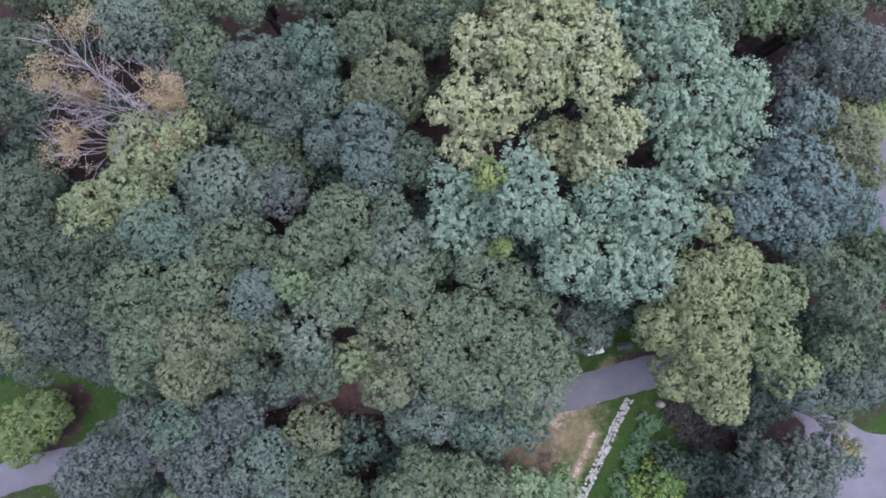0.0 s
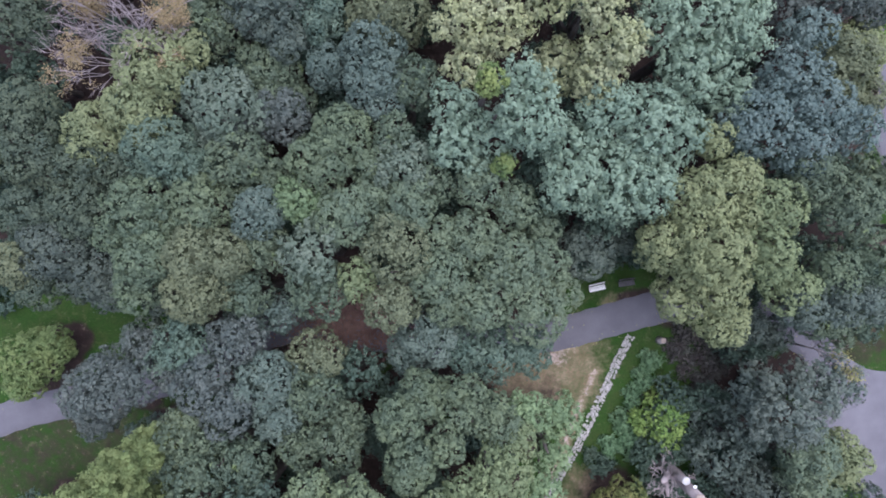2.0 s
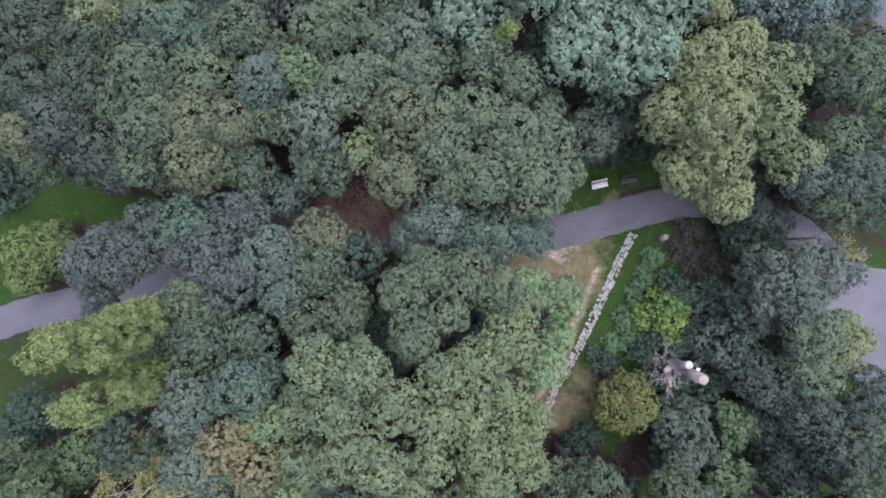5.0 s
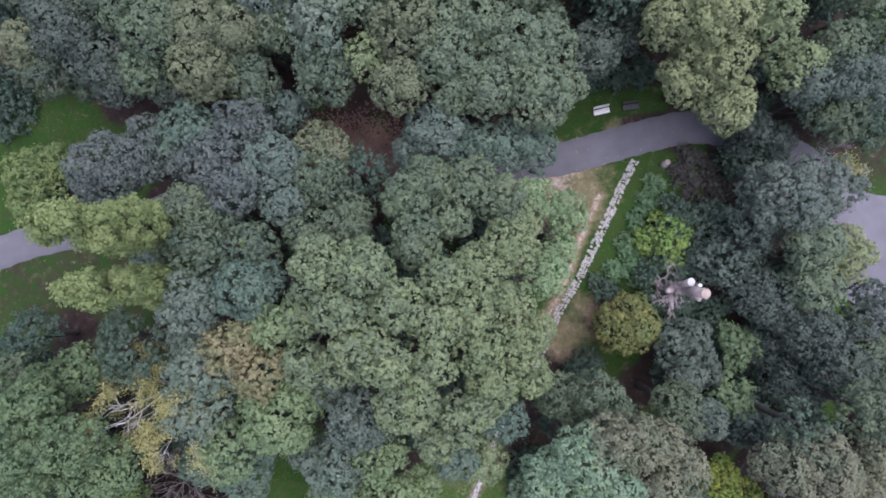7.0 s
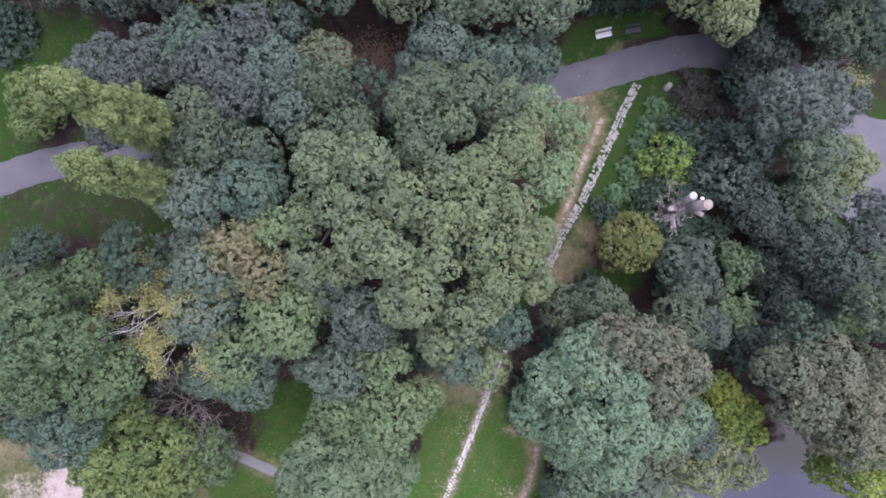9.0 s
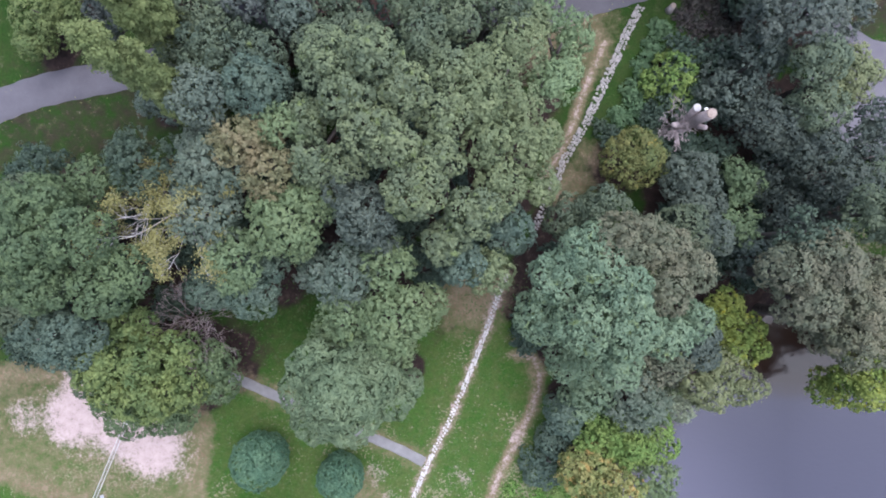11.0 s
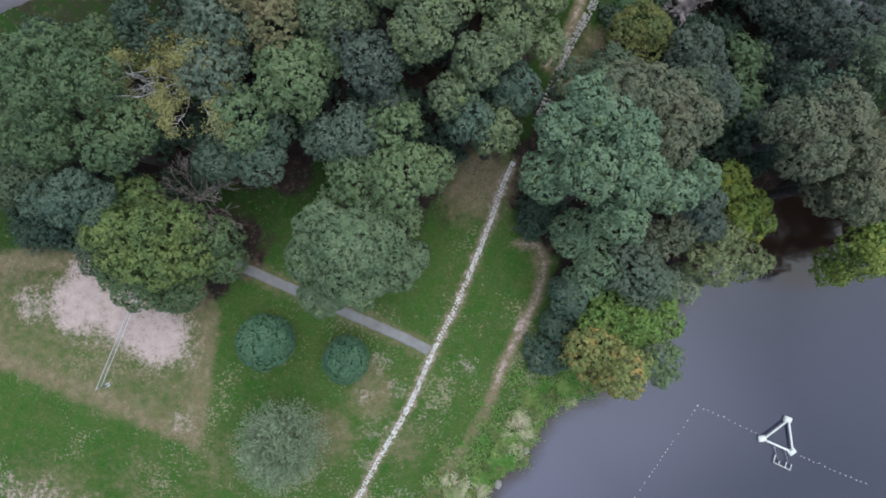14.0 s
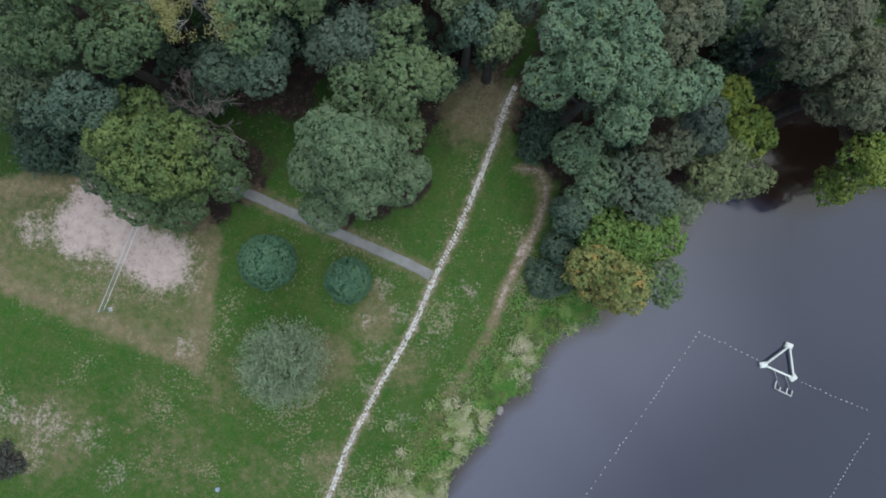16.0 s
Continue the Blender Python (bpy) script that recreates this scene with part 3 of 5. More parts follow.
def leaf_quads(rng, places, normals, length, width):
    n = len(places)
    normals = normals / (np.linalg.norm(normals, axis=1, keepdims=True) + 1e-9)
    other = rng.normal(size=(n, 3))
    u = np.cross(normals, other)
    u /= np.linalg.norm(u, axis=1, keepdims=True) + 1e-9
    w = np.cross(normals, u)
    k = rng.uniform(0.7, 1.35, (n, 1))
    lu, lw = u * length * k / 2, w * width * k / 2
    dip = normals * (0.12 * length) * rng.uniform(-1, 1, (n, 1))
    return np.stack([places - lu, places - lw * 1.0 + dip + 0.1 * lu, places + lu, places + lw * 1.0 + dip + 0.1 * lu], 1)


def leaf_tris(rng, places, normals, length, width):
    """Small pointed leaves, a triangle each."""
    n = len(places)
    normals = normals / (np.linalg.norm(normals, axis=1, keepdims=True) + 1e-9)
    u = np.cross(normals, rng.normal(size=(n, 3)))
    u /= np.linalg.norm(u, axis=1, keepdims=True) + 1e-9
    w = np.cross(normals, u)
    k = rng.uniform(0.7, 1.35, (n, 1))
    lu, lw = u * length * k, w * width * k / 2
    return np.stack([places + 0.6 * lu, places - 0.4 * lu + lw, places - 0.4 * lu - lw], 1)


def spread(rng, points, reach):
    """Picks points, in random order, that keep their own reach from all picked before."""
    taken, picked = np.zeros((len(points), 3)), []
    for k in rng.permutation(len(points)):
        n = len(picked)
        if n == 0 or ((taken[:n] - points[k]) ** 2).sum(1).min() > reach[k] ** 2:
            taken[n] = points[k]
            picked.append(k)
    return np.array(picked)


def lobed(rng, domes, lobe, low):
    """The rounded lobes that make up the domes of a crown: centres, radii and the way each faces."""
    centres, sizes, ways = [], [], []
    for x, y, r, top in domes:
        size = min(1.55, max(0.3 * r, lobe * r))
        n = int(max(5, 1.5 * (1 - low) * (r / size) ** 2))
        turn = rng.uniform(0, 6.28)
        for i in range(n):
            z = 1 - i / (n - 0.5) * (1 - low)
            a = turn + i * 2.39996 + rng.normal(0, 0.35)
            s = math.sqrt(max(0.0, 1 - z * z))
            d = np.array([s * math.cos(a), s * math.sin(a), z])
            own = size * rng.uniform(0.68, 1.16)
            far = (r - 0.80 * own) * rng.uniform(0.90, 1.06)
            centres.append(np.array([x, y, top - 1.15 * r]) + d * far * np.array([1, 1, 1.15 if z > 0 else 1.5]))
            sizes.append(own)
            ways.append(d)
    return np.array(centres), np.array(sizes), np.array(ways)


def on_lobes(rng, domes, lobe, low, flat, density):
    """Places over separate lobes, with the way each faces, and the lobes' hearts."""
    centres, sizes, ways = lobed(rng, domes, lobe, low)
    cand, outs = [], []
    for c, s, w in zip(centres, sizes, ways):
        d = directions(rng, int(max(12, density * s * s)), -0.55)
        d = d[d @ w > -0.35]
        cand.append(c + d * s * rng.uniform(0.88, 1.08, (len(d), 1)) * np.array([1, 1, 1 - flat]))
        outs.append(d)
    cand, outs = np.concatenate(cand), np.concatenate(outs)
    keep = ~(np.linalg.norm(cand[:, None, :] - centres[None], axis=2) < 0.80 * sizes[None]).any(1)
    return cand[keep], outs[keep], centres, sizes


def on_domes(rng, domes, low, density, relief):
    """Places over smooth domes with shallow bosses, with the way each faces, and the domes' hearts."""
    cand, outs, centres, sizes = [], [], [], []
    for x, y, r, top in domes:
        r = 0.98 * r
        d = directions(rng, int(density * r * r * 1.2), low)
        near = min(0.80, max(0.30, rng.uniform(1.2, 1.65) / r))
        bosses = directions(rng, 120, low)
        bosses = bosses[spread(rng, bosses, near * rng.uniform(0.75, 1.2, 120))]
        tall = rng.uniform(0.45, 1.0, len(bosses)) + 0.2 * bosses[:, 2]
        angle = np.arccos(np.clip(d @ bosses.T, -1, 1)) / (0.80 * near)
        swell = np.sqrt(np.clip(1 - angle ** 2, 0, 1)) * tall
        which = swell.argmax(1)
        bulge, angle, own = swell.max(1), np.clip(angle.min(1), 0, 0.93), bosses[which]
        deep = relief * min(0.55, max(0.26, 1.1 / r))
        slope = deep * angle / np.sqrt(1 - angle ** 2) / (0.80 * near)
        aside = d - own * (d * own).sum(1, keepdims=True)
        facing = d + np.minimum(slope, 1.6)[:, None] * aside / (np.linalg.norm(aside, axis=1, keepdims=True) + 1e-6)
        facing /= np.linalg.norm(facing, axis=1, keepdims=True)
        squash = np.where(d[:, 2:] > 0, 1.15, 1.6)
        c = np.array([x, y, top - 1.15 * r])
        cand.append(c + d * r * (1.04 - deep + deep * bulge + rng.normal(0, 0.025, len(d)))[:, None] * np.concatenate([np.ones((len(d), 2)), squash], 1))
        outs.append(facing)
        centres.append(c)
        sizes.append(r)
    cand, outs, centres, sizes = np.concatenate(cand), np.concatenate(outs), np.array(centres), np.array(sizes)
    away = (cand[:, None, :] - centres[None]) / sizes[None, :, None]
    away[..., 2] /= np.where(away[..., 2] > 0, 1.15, 1.7)
    keep = ~(np.linalg.norm(away, axis=2) < 0.46).any(1)
    return cand[keep], outs[keep], centres, sizes


def crown_leaves(rng, domes, lobe=0.0, clump=0.45, leaf=0.21, count=24, low=-0.35, gap=1.22, loose=0.28, flat=0.0, core=0.42, relief=1.0):
    """Leaves in tufts over a crown; domes: x, y, radius, top of each. With a lobe size the domes break up into separate lobes."""
    clump *= rng.uniform(0.90, 1.12)
    if lobe:
        cand, outs, centres, sizes = on_lobes(rng, domes, lobe, low, flat, 13 / clump ** 2)
    else:
        cand, outs, centres, sizes = on_domes(rng, domes, low, 24 / clump ** 2, relief)
    size = clump * rng.uniform(0.66, 1.34, len(cand))
    picked = spread(rng, cand, gap * size)
    tufts, outs, size = cand[picked], outs[picked], size[picked]
    n = len(tufts)
    shoots = directions(rng, n * 7, -0.1).reshape(n, 7, 3) + 0.5 * outs[:, None, :]
    shoots *= rng.uniform(0.8, 1.2, (n, 7, 1)) / np.linalg.norm(shoots, axis=2, keepdims=True)
    which = np.repeat(np.arange(n), np.maximum(9, count * (size / clump) ** 1.6).astype(int))
    m = len(which)
    d = shoots[which, rng.integers(0, 7, m)] * rng.uniform(0.35, 1.15, (m, 1)) + rng.normal(0, 0.17, (m, 3))
    if not lobe:
        d = 0.35 * d + rng.normal(0, 0.5, (m, 3))
        d -= 0.72 * outs[which] * (d * outs[which]).sum(1, keepdims=True)
    p = tufts[which] + d * size[which, None]
    nor = (0.7 if lobe else 0.3) * d + (0.6 if lobe else 0.9) * outs[which] + np.array([0, 0, 0.25]) + rng.normal(0, loose, (m, 3))
    heart = 0.42
    cores = puff_cores(rng, np.concatenate([tufts, centres]), np.concatenate([size * core, sizes * heart])) if core else None
    which = np.repeat(np.arange(len(sizes)), (13 * sizes * sizes + 4).astype(int))
    d = directions(rng, len(which), -0.3)
    within = leaf_tris(rng, centres[which] + d * sizes[which, None] * rng.uniform(0.40, 0.54, (len(which), 1)), d + rng.normal(0, 0.4, d.shape), 0.42, 0.36)
    return np.concatenate([leaf_tris(rng, p, nor, leaf, leaf * 0.70), within]), cores, centres


def puff_template():
    """A low cushion: a six-sided rim, a three-sided crown."""
    rim = [(math.cos(k * math.pi / 3), math.sin(k * math.pi / 3), -0.25) for k in range(6)]
    cap = [(0.58 * math.cos((2 * k + 0.5) * math.pi / 3), 0.58 * math.sin((2 * k + 0.5) * math.pi / 3), 0.78) for k in range(3)]
    faces = [(6, 7, 8)]
    for k in range(3):
        a, b, c = 2 * k, 2 * k + 1, (2 * k + 2) % 6
        faces += [(a, b, 6 + k), (b, c, 6 + (k + 1) % 3), (b, 6 + (k + 1) % 3, 6 + k)]
    return np.array(rim + cap), np.array(faces)


PUFF_V, PUFF_F = puff_template()


def puff_cores(rng, places, sizes):
    """The dense inside of each lobe: a knobbly cushion of twigs and leaves."""
    n, m = len(places), len(PUFF_V)
    a = rng.uniform(0, 2 * math.pi, n)
    ca, sa = np.cos(a)[:, None], np.sin(a)[:, None]
    t = PUFF_V[None] * (1 + rng.normal(0, 0.13, (n, m, 1)))
    x, y, z = t[..., 0], t[..., 1], t[..., 2] * 0.95
    v = np.stack([x * ca - y * sa, x * sa + y * ca, z], -1) * sizes[:, None, None] * 0.95 + places[:, None, :]
    f = PUFF_F[None] + (np.arange(n) * m)[:, None, None]
    return v.reshape(-1, 3), f.reshape(-1, 3)


def crown_object(leaves, puffs, mat, parent):
    """Leaves and spray cushions of one crown, as one mesh."""
    n = len(leaves)
    co, fv = (puffs[0], puffs[1]) if puffs is not None else (np.zeros((0, 3)), np.zeros((0, 3), int))
    me = bpy.data.meshes.new("crown")
    me.vertices.add(3 * n + len(co))
    me.vertices.foreach_set("co", np.concatenate([leaves.reshape(-1, 3), co]).astype(np.float32).ravel())
    me.loops.add(3 * n + 3 * len(fv))
    me.loops.foreach_set("vertex_index", np.concatenate([np.arange(3 * n), (fv + 3 * n).ravel()]).astype(np.int32))
    me.polygons.add(n + len(fv))
    me.polygons.foreach_set("loop_start", np.arange(0, 3 * (n + len(fv)), 3).astype(np.int32))
    me.materials.append(mat)
    me.update()
    me.validate()
    ob = new("crown", me)
    ob.parent = parent
    return ob


def trunk_mesh(rng, height, thick, tips, lean=(0.0, 0.0), fork=0.35):
    """A tapered trunk with limbs that reach towards the lobes."""
    bend = [Vector((rng.normal(0, 0.15), rng.normal(0, 0.15), 0)) + Vector((*lean, 0)) * k for k in (0.45, 0.9, 1.0, 1.0)]
    stem = [(Vector((0, 0, -0.3)), thick * 1.35), (Vector((0, 0, 0.5)), thick), (Vector((0, 0, height * fork)) + bend[0], thick * 0.8),
            (Vector((0, 0, height * 0.62)) + bend[1], thick * 0.5), (Vector((0, 0, height * 0.86)) + bend[2], thick * 0.15)]
    paths = [stem]
    for c in tips:
        c = Vector(c)
        start = Vector((0, 0, height * (fork + 0.25 * rng.uniform()))) + bend[0]
        paths.append([(start, thick * 0.42), (start.lerp(c, 0.5) + Vector((0, 0, -0.3)), thick * 0.26), (c, thick * 0.07)])
    return tubes(paths, 7)


tree_count = [0]


def rooted(x, y):
    """The nearest spot where a trunk can stand: off the paths, the swales and the water."""
    def free(px, py):
        return min(line_distance(px, py, PATH) - 2.7, line_distance(px, py, SIDE_PATH) - 2.0, line_distance(px, py, GRAVEL_PATH) - 1.2, line_distance(px, py, SWALE_UPPER) - 1.4,
                   line_distance(px, py, SWALE_LOWER) - 1.0, -area_distance(px, py, POND) - 0.8, -area_distance(px, py, PLAZA) - 0.5, np.hypot(px - 18.0, py + 10.5) - 5.0)

    px, py = x, y
    for _ in range(40):
        f = free(px, py)
        if f > 0:
            break
        gx, gy = free(px + 0.1, py) - f, free(px, py + 0.1) - f
        g = math.hypot(gx, gy) + 1e-6
        px, py = px + 0.25 * gx / g, py + 0.25 * gy / g
    return float(px), float(py)


FORMS = {
    "p": dict(clump=0.50, leaf=0.25, count=30, lobe=0.46, loose=0.45, low=-0.2, gap=1.2),
    "t": dict(clump=0.50, leaf=0.22, count=32, lobe=0.50, flat=0.2, gap=1.2),
    "bt": dict(clump=0.48, leaf=0.22, loose=0.35),
    "m": dict(clump=0.42, lobe=0.42),
    "s": dict(clump=0.42, lobe=0.42),
    "d": dict(clump=0.52, leaf=0.24, count=28, lobe=0.42, loose=0.4),
    "bk": dict(clump=0.48, lobe=0.42, loose=0.35),
    "k": dict(clump=0.54, leaf=0.26, count=22, lobe=0.42, loose=0.4, gap=1.25),
    "r": dict(lobe=0.40, loose=0.5),
    "s2": dict(clump=0.42, count=28, relief=0.75),
    "q": dict(clump=0.26, leaf=0.14, count=20, low=-0.6, relief=0.3),
    "y": dict(clump=0.50, leaf=0.27, count=22, loose=0.55, relief=1.25),
    "yy": dict(clump=0.50, leaf=0.27, count=22, loose=0.55, relief=1.25),
    "a": dict(clump=0.48, leaf=0.26, count=22, loose=0.55, relief=1.25),
    "u": dict(clump=0.34, leaf=0.17, count=22, lobe=0.42, loose=0.8, core=0.3),
    "f": dict(clump=0.36, leaf=0.20, count=24, lobe=0.42),
    "y2": dict(clump=0.54, leaf=0.24, count=36),
}
STANDS = []


def tree(species, *domes, name="tree", category="tree", form=None):
    """A tree whose crown is made up of domes; each dome: x, y, radius, height of its top above sea level."""
    domes = np.array(domes, float)
    tree_count[0] += 1
    rng = np.random.default_rng(1000 + tree_count[0])
    weight = domes[:, 2] ** 2
    x, y = (domes[:, 0] * weight).sum() / weight.sum(), (domes[:, 1] * weight).sum() / weight.sum()
    bx, by = rooted(x, y)
    ground = gz(bx, by)
    height = float(domes[:, 3].max()) - ground
    small = height < 5
    thing = empty("shrub" if small else name, (bx, by, ground))
    leaves, cores, centres = crown_leaves(rng, domes - np.array([bx, by, 0, ground]), **(form or FORMS.get(species, {})))
    tips = [(dx - bx, dy - by, top - ground - 0.9 * r) for dx, dy, r, top in domes][:7]
    v, f = trunk_mesh(rng, height, 0.045 * height ** 0.85 + 0.02, tips, (x - bx, y - by))
    mesh_object("trunk", v, f, BARK, thing, smooth=True)
    crown_object(leaves, cores, LEAVES[species], thing)
    tagged(thing, SPECIES[species][2], "shrub" if small else category, "shrubs of the park" if small else "trees of the park")
    STANDS.extend((dx, dy, r, height) for dx, dy, r, _ in domes)


def plant(species, places, sparse=1.0):
    """A rounded tree or shrub at each (x, y, crown radius, height)."""
    form = dict(FORMS.get(species, {}))
    if sparse < 1:
        form.update(count=int(form.get("count", 30) * sparse), leaf=form.get("leaf", 0.2) * 1.25, gap=1.25)
    for x, y, radius, height in places:
        top = gz(x, y) + height
        rng = np.random.default_rng(int(abs(x * 131 + y * 17)) + 7)
        inner = min(0.62 * radius, 0.8 * height)
        domes = [(x, y, inner, top)]
        for i in range(0 if radius < 1.3 else 3 if radius < 3 else 5):
            a = 6.283 * i / (3 if radius < 3 else 5) + rng.uniform(-0.4, 0.4)
            own = inner * rng.uniform(0.72, 0.95)
            domes.append((x + math.cos(a) * (radius - own), y + math.sin(a) * (radius - own), own, top - inner * rng.uniform(0.15, 0.7)))
        tree(species, *domes, form=form)


def branching(rng, start, aim, length, radius, depth, out, tips, droop=0.0):
    """Bare limbs, forking; fills out with tubes and tips with their ends."""
    mid = start + aim * length * 0.5 + Vector(rng.normal(0, 0.05 * length, 3))
    end = start + aim * length + Vector((0, 0, -droop * length)) + Vector(rng.normal(0, 0.06 * length, 3))
    out.append([(start, radius), (mid, radius * 0.78), (end, radius * 0.5)])
    if depth == 0:
        tips.append(end)
        return
    for _ in range(3 if depth > 1 else 4):
        where = end if rng.uniform() < 0.4 else start.lerp(end, rng.uniform(0.45, 0.95))
        turn = (aim + Vector(rng.normal(0, 0.42, 3)) + Vector((0, 0, 0.12))).normalized()
        branching(rng, where, turn, length * rng.uniform(0.5, 0.74), max(radius * 0.58, 0.013), depth - 1, out, tips, droop)


def bare_tree(x, y, height, limbs, reach, wood, leaves, leafy, label, seed, name="bare_tree", fork=0.5, depth=3, thick=0.2, leaf=0.2, stems=()):
    """A thin-leaved or dead tree: trunk, one mesh a limb, and sparse leaves. stems: where its limbs end, from the foot; without them they fan out evenly."""
    rng = np.random.default_rng(seed)
    thing = empty(name, (x, y, gz(x, y)))
    v, f = tubes([[(Vector((0, 0, -0.3)), thick * 1.4), (Vector((0, 0, height * fork * 0.5)), thick), (Vector((0.1, 0, height * (fork + 0.12))), thick * 0.6)]], 8)
    mesh_object("trunk", v, f, wood, thing, smooth=True)
    ends = []
    for i in range(len(stems) or limbs):
        start = Vector((0, 0, height * (fork + rng.uniform(-0.1, 0.1))))
        if stems:
            way = Vector(stems[i]) - start
            aim, length = way.normalized(), 0.44 * way.length
        else:
            a = 2 * math.pi * (i + rng.uniform(-0.3, 0.3)) / limbs
            aim, length = Vector((math.cos(a), math.sin(a), rng.uniform(0.7, 1.5))).normalized(), reach * rng.uniform(0.5, 0.72)
        out, tips = [], []
        branching(rng, start, aim, length, thick * 0.5, depth, out, tips)
        v, f = tubes(out, 4)
        mesh_object("limb", v, f, wood, thing)
        ends.append(tips)
    if leafy:
        p = np.array([tuple(t) for tips in ends for t in tips])
        patch = np.sin(p[:, 0] * 1.1 + seed) + np.sin(p[:, 1] * 1.3 + 2 * seed)
        p = p[patch > leafy[1]]
        q = np.repeat(p, leafy[0], axis=0)
        q = q + rng.normal(0, 0.28, q.shape)
        quads_object("crown", leaf_quads(rng, q, rng.normal(0, 0.6, q.shape) + np.array([0, 0, 0.7]), leaf, leaf * 0.65), leaves, thing)
    return tagged(thing, label, "tree")


def poplar(x, y, height, radius, seed):
    """A slender column of steep sprays round one tall stem."""
    rng = np.random.default_rng(seed)
    thing = empty("poplar", (x, y, gz(x, y)))
    v, f = tubes([[(Vector((0, 0, -0.3)), 0.6), (Vector((0, 0, height * 0.4)), 0.38), (Vector((0, 0, height * 0.97)), 0.06)]], 8)
    mesh_object("trunk", v, f, BARK, thing, smooth=True)
    n, lobes = 900, 44
    hl = np.linspace(0.13, 0.97, lobes) + rng.normal(0, 0.012, lobes)
    al = np.arange(lobes) * 2.4 + rng.normal(0, 0.4, lobes)
    wide = radius * np.clip(1 - np.abs((hl - 0.45) / 0.60) ** 3.0, 0.12, 1) * rng.uniform(0.35, 1.0, lobes)
    which = rng.integers(0, lobes, n)
    a = al[which] + rng.normal(0, 0.35, n)
    d = np.stack([np.cos(a), np.sin(a), np.full(n, 0.45)], -1)
    c = np.stack([wide[which] * np.cos(a), wide[which] * np.sin(a), hl[which] * height], -1) + rng.normal(0, 0.30, (n, 3)) * np.array([1, 1, 1.5])
    size = rng.uniform(0.24, 0.48, n)
    m = 54
    off = directions(rng, n * m, -1.0).reshape(n, m, 3) * size[:, None, None] * rng.uniform(0.7, 1.2, (n, m, 1)) * np.array([1, 1, 1.6])
    p = (c[:, None, :] + off).reshape(-1, 3)
    nor = (off * 1.5 + 0.4 * d[:, None, :] + rng.normal(0, 0.35, (n, m, 3)) + np.array([0, 0, 0.2])).reshape(-1, 3)
    v, f = puff_cores(rng, c, size * 0.7)
    crown_object(leaf_tris(rng, p, nor, 0.19, 0.14), (v, f), LEAVES["pop"], thing)
    tagged(thing, "tall slender poplar with yellow-green columnar crown", "poplar", "poplars")


def silver_tree(x, y, radius, height, seed):
    """A loose round tree of many wand-like shoots, thin at the rim."""
    rng = np.random.default_rng(seed)
    thing = empty("tree", (x, y, gz(x, y)))
    paths, places, normals = [[(Vector((0, 0, -0.3)), 0.2), (Vector((0.1, 0, 0.4 * height)), 0.12)]], [], []
    for _ in range(720):
        d = directions(rng, 1, -0.25)[0]
        tip = d * np.array([radius, radius, 0.5 * height]) * rng.uniform(0.72, 1.08) + np.array([0, 0, 0.5 * height])
        base = tip * np.array([0.3, 0.3, 0.55]) + rng.normal(0, 0.25, 3)
        paths.append([(Vector(base), 0.016), (Vector((base + tip) / 2 + np.array([0, 0, 0.15])), 0.010), (Vector(tip), 0.005)])
        n = int(12 + 34 * max(0.0, d[2]))
        k = rng.uniform(0.25, 1.04, (n, 1))
        places.append(base + (tip - base) * k + rng.normal(0, 0.16, (n, 3)))
        normals.append(rng.normal(0, 0.55, (n, 3)) + 0.4 * d + np.array([0, 0, 0.6]))
    v, f = tubes(paths, 3)
    mesh_object("stem", v, f, BARE_WOOD, thing)
    crown_object(leaf_tris(rng, np.concatenate(places), np.concatenate(normals), 0.21, 0.10), None, LEAVES["w"], thing)
    tagged(thing, SPECIES["w"][2], "tree", "trees of the park")


# the wood and the lawn trees, from the wood's far edge to the pond
tree("gd", (-35.4, 16.5, 3, 16.1), (-36.3, 12.9, 2.8, 15.3))
tree("o", (-24.1, 8.2, 3.4, 17.4), (-25.6, 4.6, 3, 16.6), (-29.9, 3.2, 2.9, 15.3), (-21.5, 10.3, 1.9, 15.3))
tree("s", (-18.7, 5.1, 3.4, 16.5), (-20.6, 2.8, 2, 12.7))
tree("b2", (-15.4, 14.5, 3.8, 17.1), (-13.9, 11.6, 2.3, 14.3))
tree("g", (-20.2, 16.5, 2.8, 15.9), (-20.4, 12.9, 3.1, 14.5), (-22, 14.4, 2.1, 14.3))
tree("bg", (-10.9, 16.5, 2.7, 16.8), (-11, 13.6, 2.7, 14.4), (-12.5, 11.5, 2, 11.2))
tree("g", (-6.9, 17.8, 2.5, 15.8))
tree("go", (-4.6, 14.4, 3.7, 15.8), (-7.1, 13.6, 2.1, 13.7))
tree("g", (-15.9, 9, 3.2, 13.1), (-13.8, 7.2, 2.2, 10.7))
tree("b", (-10.3, 9.4, 2.4, 12.6), (-6.3, 10.3, 3, 15.1), (-5.8, 7.1, 3, 15.6))
tree("g", (-2.4, 7.6, 2.5, 15.2), (-4.5, 2.9, 2, 15.4))
tree("g2", (-8.8, 2.7, 3, 16.1), (-10.5, 0.3, 2.9, 17), (-6.3, 0.4, 2.2, 14.6))
tree("s", (-3.6, 0.1, 2.6, 15.7))
tree("gd", (-35.8, 4.7, 3.3, 15.9), (-34.8, 0.8, 3, 16))
tree("gd", (-31.2, 0.2, 2.8, 15), (-28, 0.4, 2.4, 13.9))
tree("bg", (-24, 1.5, 3.4, 16.5), (-22, 0.4, 2.5, 14.8))
tree("g", (-17.4, 0.6, 3.1, 16), (-15.3, -0.6, 2.3, 14.2))
tree("v", (-14.4, 4.9, 2.6, 13.6), (-17.4, 4, 2.2, 12.2))
